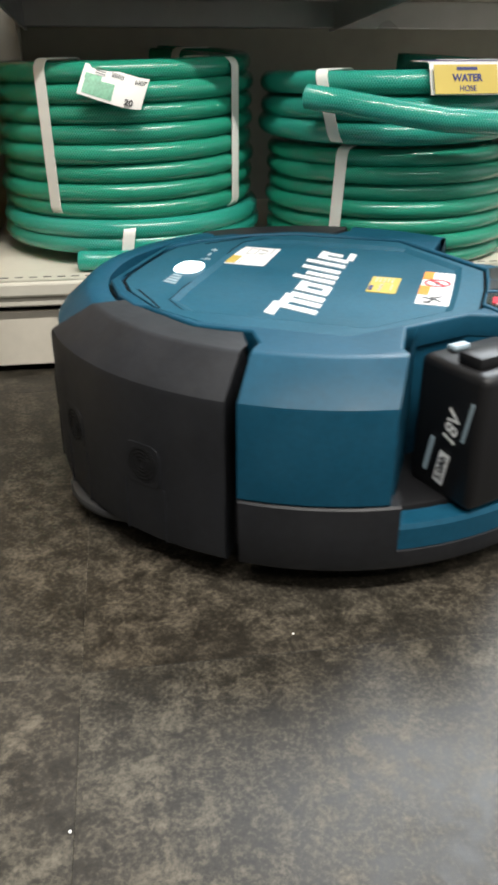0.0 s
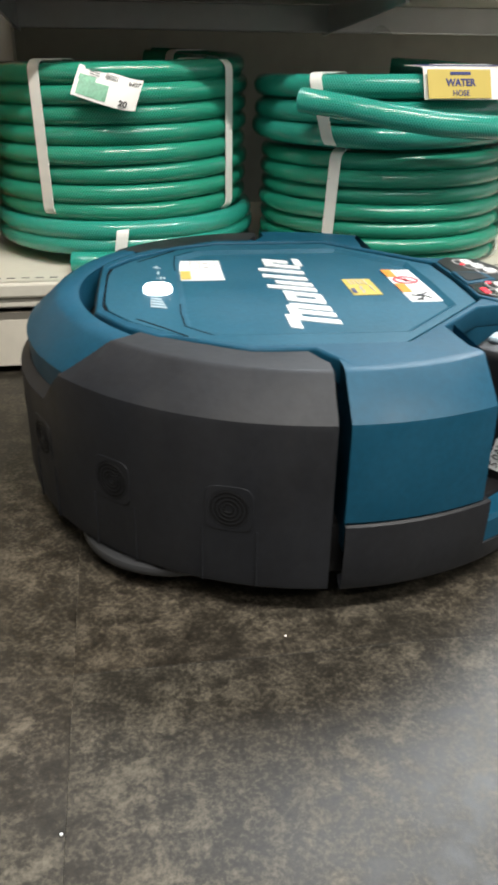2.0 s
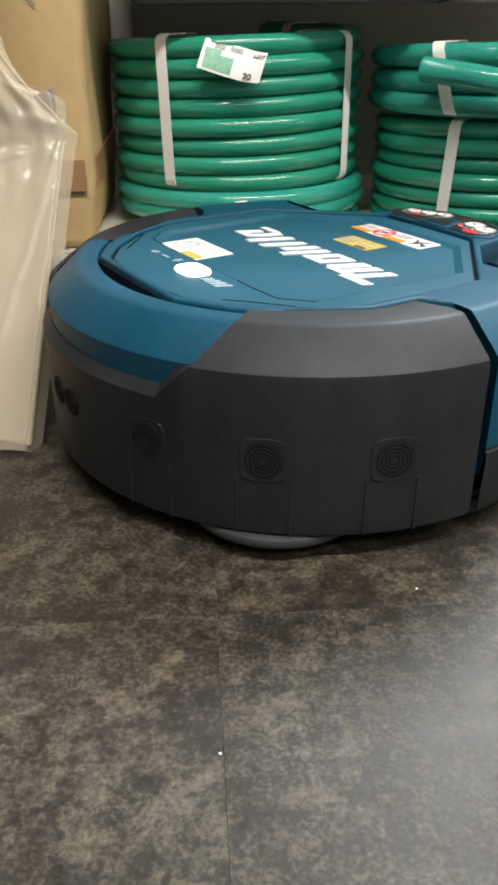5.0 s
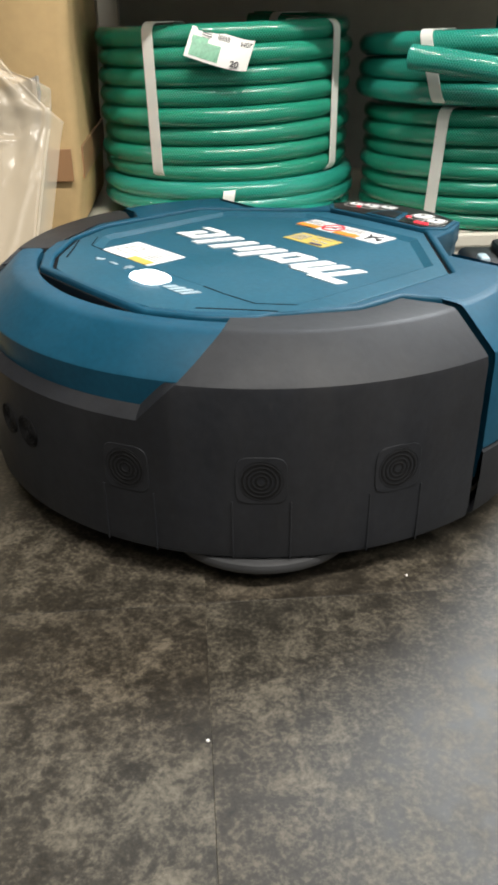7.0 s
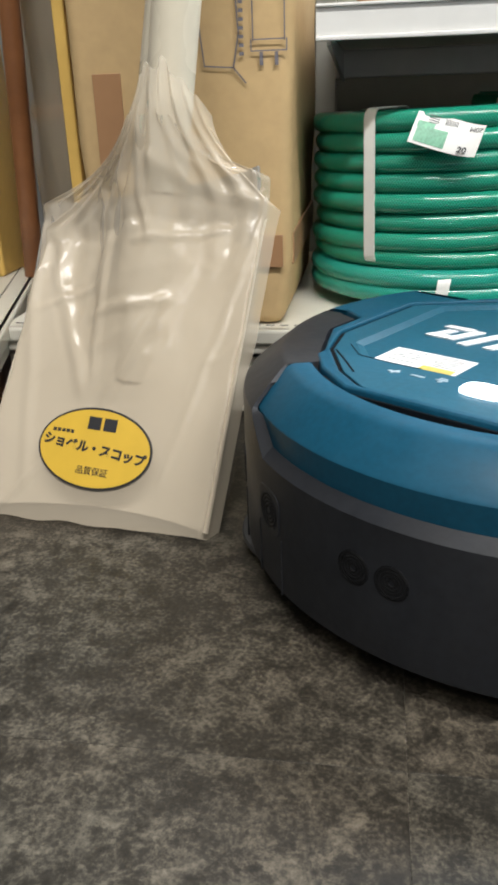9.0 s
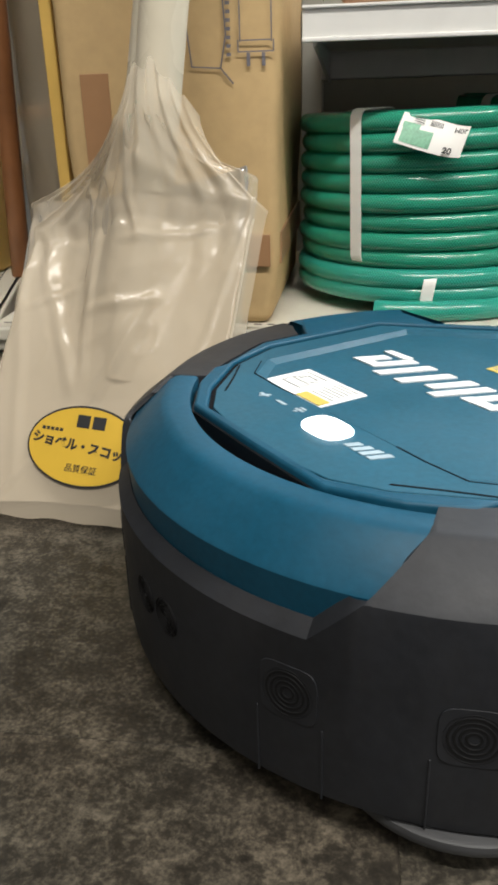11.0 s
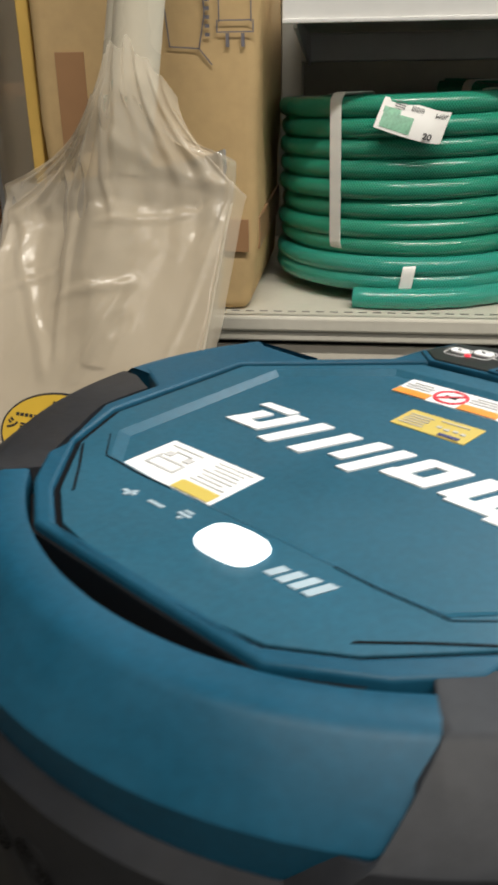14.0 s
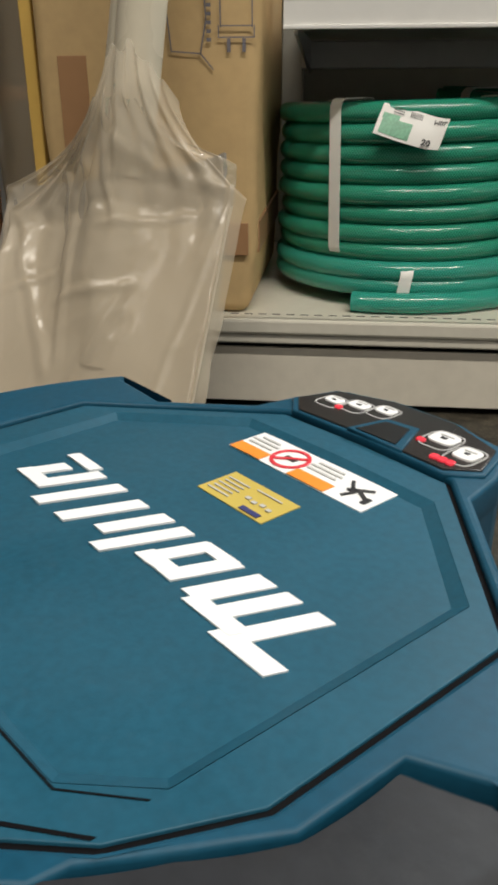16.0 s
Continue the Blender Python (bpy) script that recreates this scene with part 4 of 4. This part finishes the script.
    part("pictogram", join(*[box(sx, sy, 0.0004, 0, pose(x, y, z + 0.0004, 0, 0, r)) for x, y, sx, sy, r in ((-0.034, -0.1005, 0.014, 0.002, 35), (-0.039, -0.0965, 0.012, 0.0022, -30), (-0.032, -0.094, 0.009, 0.002, 70), (-0.027, -0.1025, 0.007, 0.002, -50))]), INK, warn)
    # maker's mark as plain slanted bars
    sl = 0.4

    def slant(x, y, wx, wy):
        return [(x - wx / 2 + sl * (y - wy / 2), y - wy / 2), (x + wx / 2 + sl * (y - wy / 2), y - wy / 2), (x + wx / 2 + sl * (y + wy / 2), y + wy / 2), (x - wx / 2 + sl * (y + wy / 2), y + wy / 2)]

    marks = []
    for x, y, wx, wy in ((-0.0972, 0.018, 0.031, 0.0085), (-0.0882, -0.0012, 0.0094, 0.031), (-0.0712, -0.002, 0.0092, 0.029), (-0.056, -0.001, 0.0115, 0.030), (-0.072, 0.0138, 0.030, 0.0078),
                         (-0.0385, -0.0005, 0.009, 0.029), (-0.0215, -0.0005, 0.0088, 0.029), (-0.0285, 0.0098, 0.025, 0.008), (-0.029, -0.0125, 0.021, 0.0062),
                         (-0.005, 0.005, 0.0088, 0.039), (0.0103, 0.0005, 0.0092, 0.030),
                         (0.0285, 0.0055, 0.0092, 0.037), (0.0495, 0.0055, 0.009, 0.039),
                         (0.068, 0.002, 0.0088, 0.031), (0.0845, 0.006, 0.0088, 0.022), (0.0775, 0.0135, 0.024, 0.0075), (0.087, -0.0138, 0.024, 0.0064)):
        part("mark_bar", plate(slant(x, y, wx, wy), z - 0.001, z + 0.0002 + 0.00003 * len(marks)), WHITE, lid_ob)
        marks.append(x)
    # small white icons beside the lamp
    part("icon", join(*[plate(slant(x - sl * y, y, a, b), 0.165, 0.1667) for x, y, a, b in ((0.062, 0.1165, 0.0085, 0.0022), (0.061, 0.1165, 0.0022, 0.007), (0.0435, 0.1155, 0.010, 0.0022), (0.026, 0.1135, 0.008, 0.0018), (0.026, 0.1105, 0.0055, 0.0016), (0.026, 0.1165, 0.0022, 0.0022), (-0.035, 0.1185, 0.0045, 0.0085), (-0.042, 0.118, 0.0045, 0.0105), (-0.049, 0.1175, 0.0045, 0.0115), (-0.056, 0.1170, 0.0045, 0.0125))]), PALEICON, lid_ob, "pale printed symbols and bars")["kind"] = "stuff"
    # control panel
    part("panel_rim", plate(mirror([(0, -0.1385), (0.055, -0.1365), (0.0695, -0.150), (0.0605, -0.180), (0.024, -0.193), (0, -0.193)]), ZT - 0.004, ZT + 0.0022, 0.0012), TEAL, rb)
    pn = part("control_panel", plate(mirror([(0, -0.141), (0.052, -0.139), (0.066, -0.152), (0.057, -0.1775), (0.022, -0.190), (0, -0.190)]), ZT, ZT + 0.0032, 0.0006), PANEL, rb, "black film control panel")
    part("panel_dip", plate([(0.013, -0.139), (0.007, -0.165), (-0.014, -0.168), (-0.026, -0.139)], ZT, ZT + 0.0042, 0.0008), TEAL, pn)
    part("dip_well", plate([(0.008, -0.141), (0.0035, -0.160), (-0.012, -0.162), (-0.020, -0.141)], ZT, ZT + 0.0048), BLACK, pn)

    def pill(x, y, wx, wy, grow=0.0):
        c = []
        for k in range(24):
            ca, sa = math.cos(k * math.pi / 12), math.sin(k * math.pi / 12)
            c.append((x + (wx / 2 + grow) * math.copysign(abs(ca) ** 0.55, ca), y + (wy / 2 + grow) * math.copysign(abs(sa) ** 0.55, sa)))
        return c

    for x, y, wx, wy in ((0.047, -0.164, 0.0125, 0.0085), (0.0315, -0.169, 0.0135, 0.0095), (0.0155, -0.1745, 0.0125, 0.0095), (-0.031, -0.168, 0.016, 0.014), (-0.051, -0.161, 0.0135, 0.014)):
        part("button_outline", plate(pill(x, y + 0.0025, wx, wy + 0.005, 0.0022), ZT, ZT + 0.0036, 0, [pill(x, y + 0.0025, wx, wy + 0.005, 0.0015)[::-1]]), GREYINK, pn)
        part("button", plate(pill(x, y, wx, wy), ZT, ZT + 0.0042, 0.0003), WHITE, pn, "white push button")
        part("button_icon", box(wx * 0.22, wy * 0.16, 0.001, 0, pose(x, y + 0.0006, ZT + 0.0041)), INK, pn, "dark printed icon")
        part("button_icon", box(wx * 0.55, wy * 0.07, 0.001, 0, pose(x, y - 0.0026, ZT + 0.0041)), GREYINK, pn, "dark printed icon")
    for x, y, wx, wy in ((0.038, -0.158, 0.0045, 0.0042), (-0.023, -0.158, 0.005, 0.0042), (-0.041, -0.1465, 0.0045, 0.005), (-0.046, -0.1465, 0.0045, 0.005), (-0.051, -0.1465, 0.0045, 0.005)):
        part("indicator", plate(pill(x, y, wx, wy), ZT, ZT + 0.0042, 0.0002), REDGLOW, pn, "red indicator light")
    # batteries
    mm = pose(-0.132, -0.147, 0.0, 0, 0, -42)
    body = join(box(0.076, 0.062, 0.1, 0.007, mm @ pose(0, 0, 0.108), 3), box(0.06, 0.022, 0.012, 0.004, mm @ pose(0, -0.006, 0.16)))
    bt = smooth(part("battery", body, BLACK, rb, "black slide-in battery pack"), 40)
    part("release_latch", box(0.016, 0.008, 0.005, 0.002, mm @ pose(-0.012, 0.02, 0.160)), PALEICON, bt, "pale release latch")
    part("yellow_print", flat(0.03, 0.045, mm @ pose(0.004, -0.0314, 0.11, 90, 0, 0)), YELLOWINK, bt)
    side = mm @ pose(-0.0385, 0, 0.1, 90, 0, -90) @ pose(0.006, 0.004, 0, 0, 0, 80)
    part("lettering", text_bm("18V", 0.0155, side @ pose(0.010, 0.0, 0.0003), 0.0002, 0.2, 0.0003), WHITE, bt)
    pl = part("capacity_plate", flat(0.025, 0.0095, side @ pose(-0.022, 0.0, 0.0002)), WHITE, bt)
    part("lettering", text_bm("5.0Ah", 0.0085, side @ pose(-0.022, 0.0, 0.0007), 0.0002), INK, pl)
    part("small_print", flat(0.03, 0.003, side @ pose(0.022, -0.011, 0.0002)), PALEICON, bt)
    part("small_print", flat(0.028, 0.004, side @ pose(-0.018, 0.014, 0.0002)), PALEICON, bt)
    return rb


robot = build_robot()

# ---- floor tiles ----
TILE = 0.45
tile_mesh = None
for i in range(-4, 4):
    for j in range(-4, 2):
        x, y = 0.004 + TILE * (i + 0.5), -0.5 + TILE * (j + 0.5)
        if tile_mesh is None:
            tile_mesh = bpy.data.meshes.new("tile")
            b = box(TILE - 0.00004, TILE - 0.00004, 0.006, 0.00018, None, 1)
            b.to_mesh(tile_mesh)
            b.free()
            tile_mesh.materials.append(FLOOR)
        ob = new("tile", tile_mesh)
        ob.parent = floor
        ob.location = (x, y, -0.003)


for x, y, r in ((0.14, -0.483, 0.0008), (0.002, -0.611, 0.0009)):
    crumb = link_mesh("crumb", cyl(r, 0.0008, 7, 0.0002, pose(x, y, 0.0004)), PAPER)
    tagged(crumb, "tiny pale crumb lying on the tiles", "crumb", "crumbs on the floor")

# ---- motion ----
ROBOT = [
    (0, 0.2115, -0.2226, 65.27),
    (0.5, 0.2491, -0.2428, 76.11),
    (1, 0.2490, -0.2404, 86.95),
    (1.5, 0.2498, -0.2385, 86.85),
    (2, 0.1933, -0.2387, 87.86),
    (2.5, 0.1324, -0.2318, 88.34),
    (3, 0.0856, -0.2286, 88.47),
    (3.5, 0.0833, -0.2282, 97.48),
    (4, 0.0845, -0.2254, 107.2),
    (6.5, 0.1101, -0.2158, 124.57),
    (7, 0.0635, -0.2573, 126.49),
    (7.5, 0.0766, -0.2403, 126.07),
    (8, 0.1084, -0.2161, 127.65),
    (8.5, 0.1162, -0.2200, 148.41),
    (11, 0.0466, -0.3343, 128.55),
    (11.5, 0.0633, -0.3102, 133.02),
    (12, 0.0636, -0.3046, 157.03),
    (12.5, 0.0628, -0.3088, 168.85),
    (13, 0.0555, -0.3374, 167.64),
    (13.5, 0.0342, -0.3960, 155.14),
    (14, 0.0003, -0.4534, 142.59),
    (14.5, -0.0486, -0.5120, 129.48),
    (15, -0.1040, -0.5475, 118.4),
    (15.5, -0.0990, -0.5486, 124.72),
    (16, -0.1020, -0.5457, 135.99),
]


def motions():
    walk(robot, [(t, pose(x, y, 0, 0, 0, turn)) for t, x, y, turn in ROBOT])


motions()
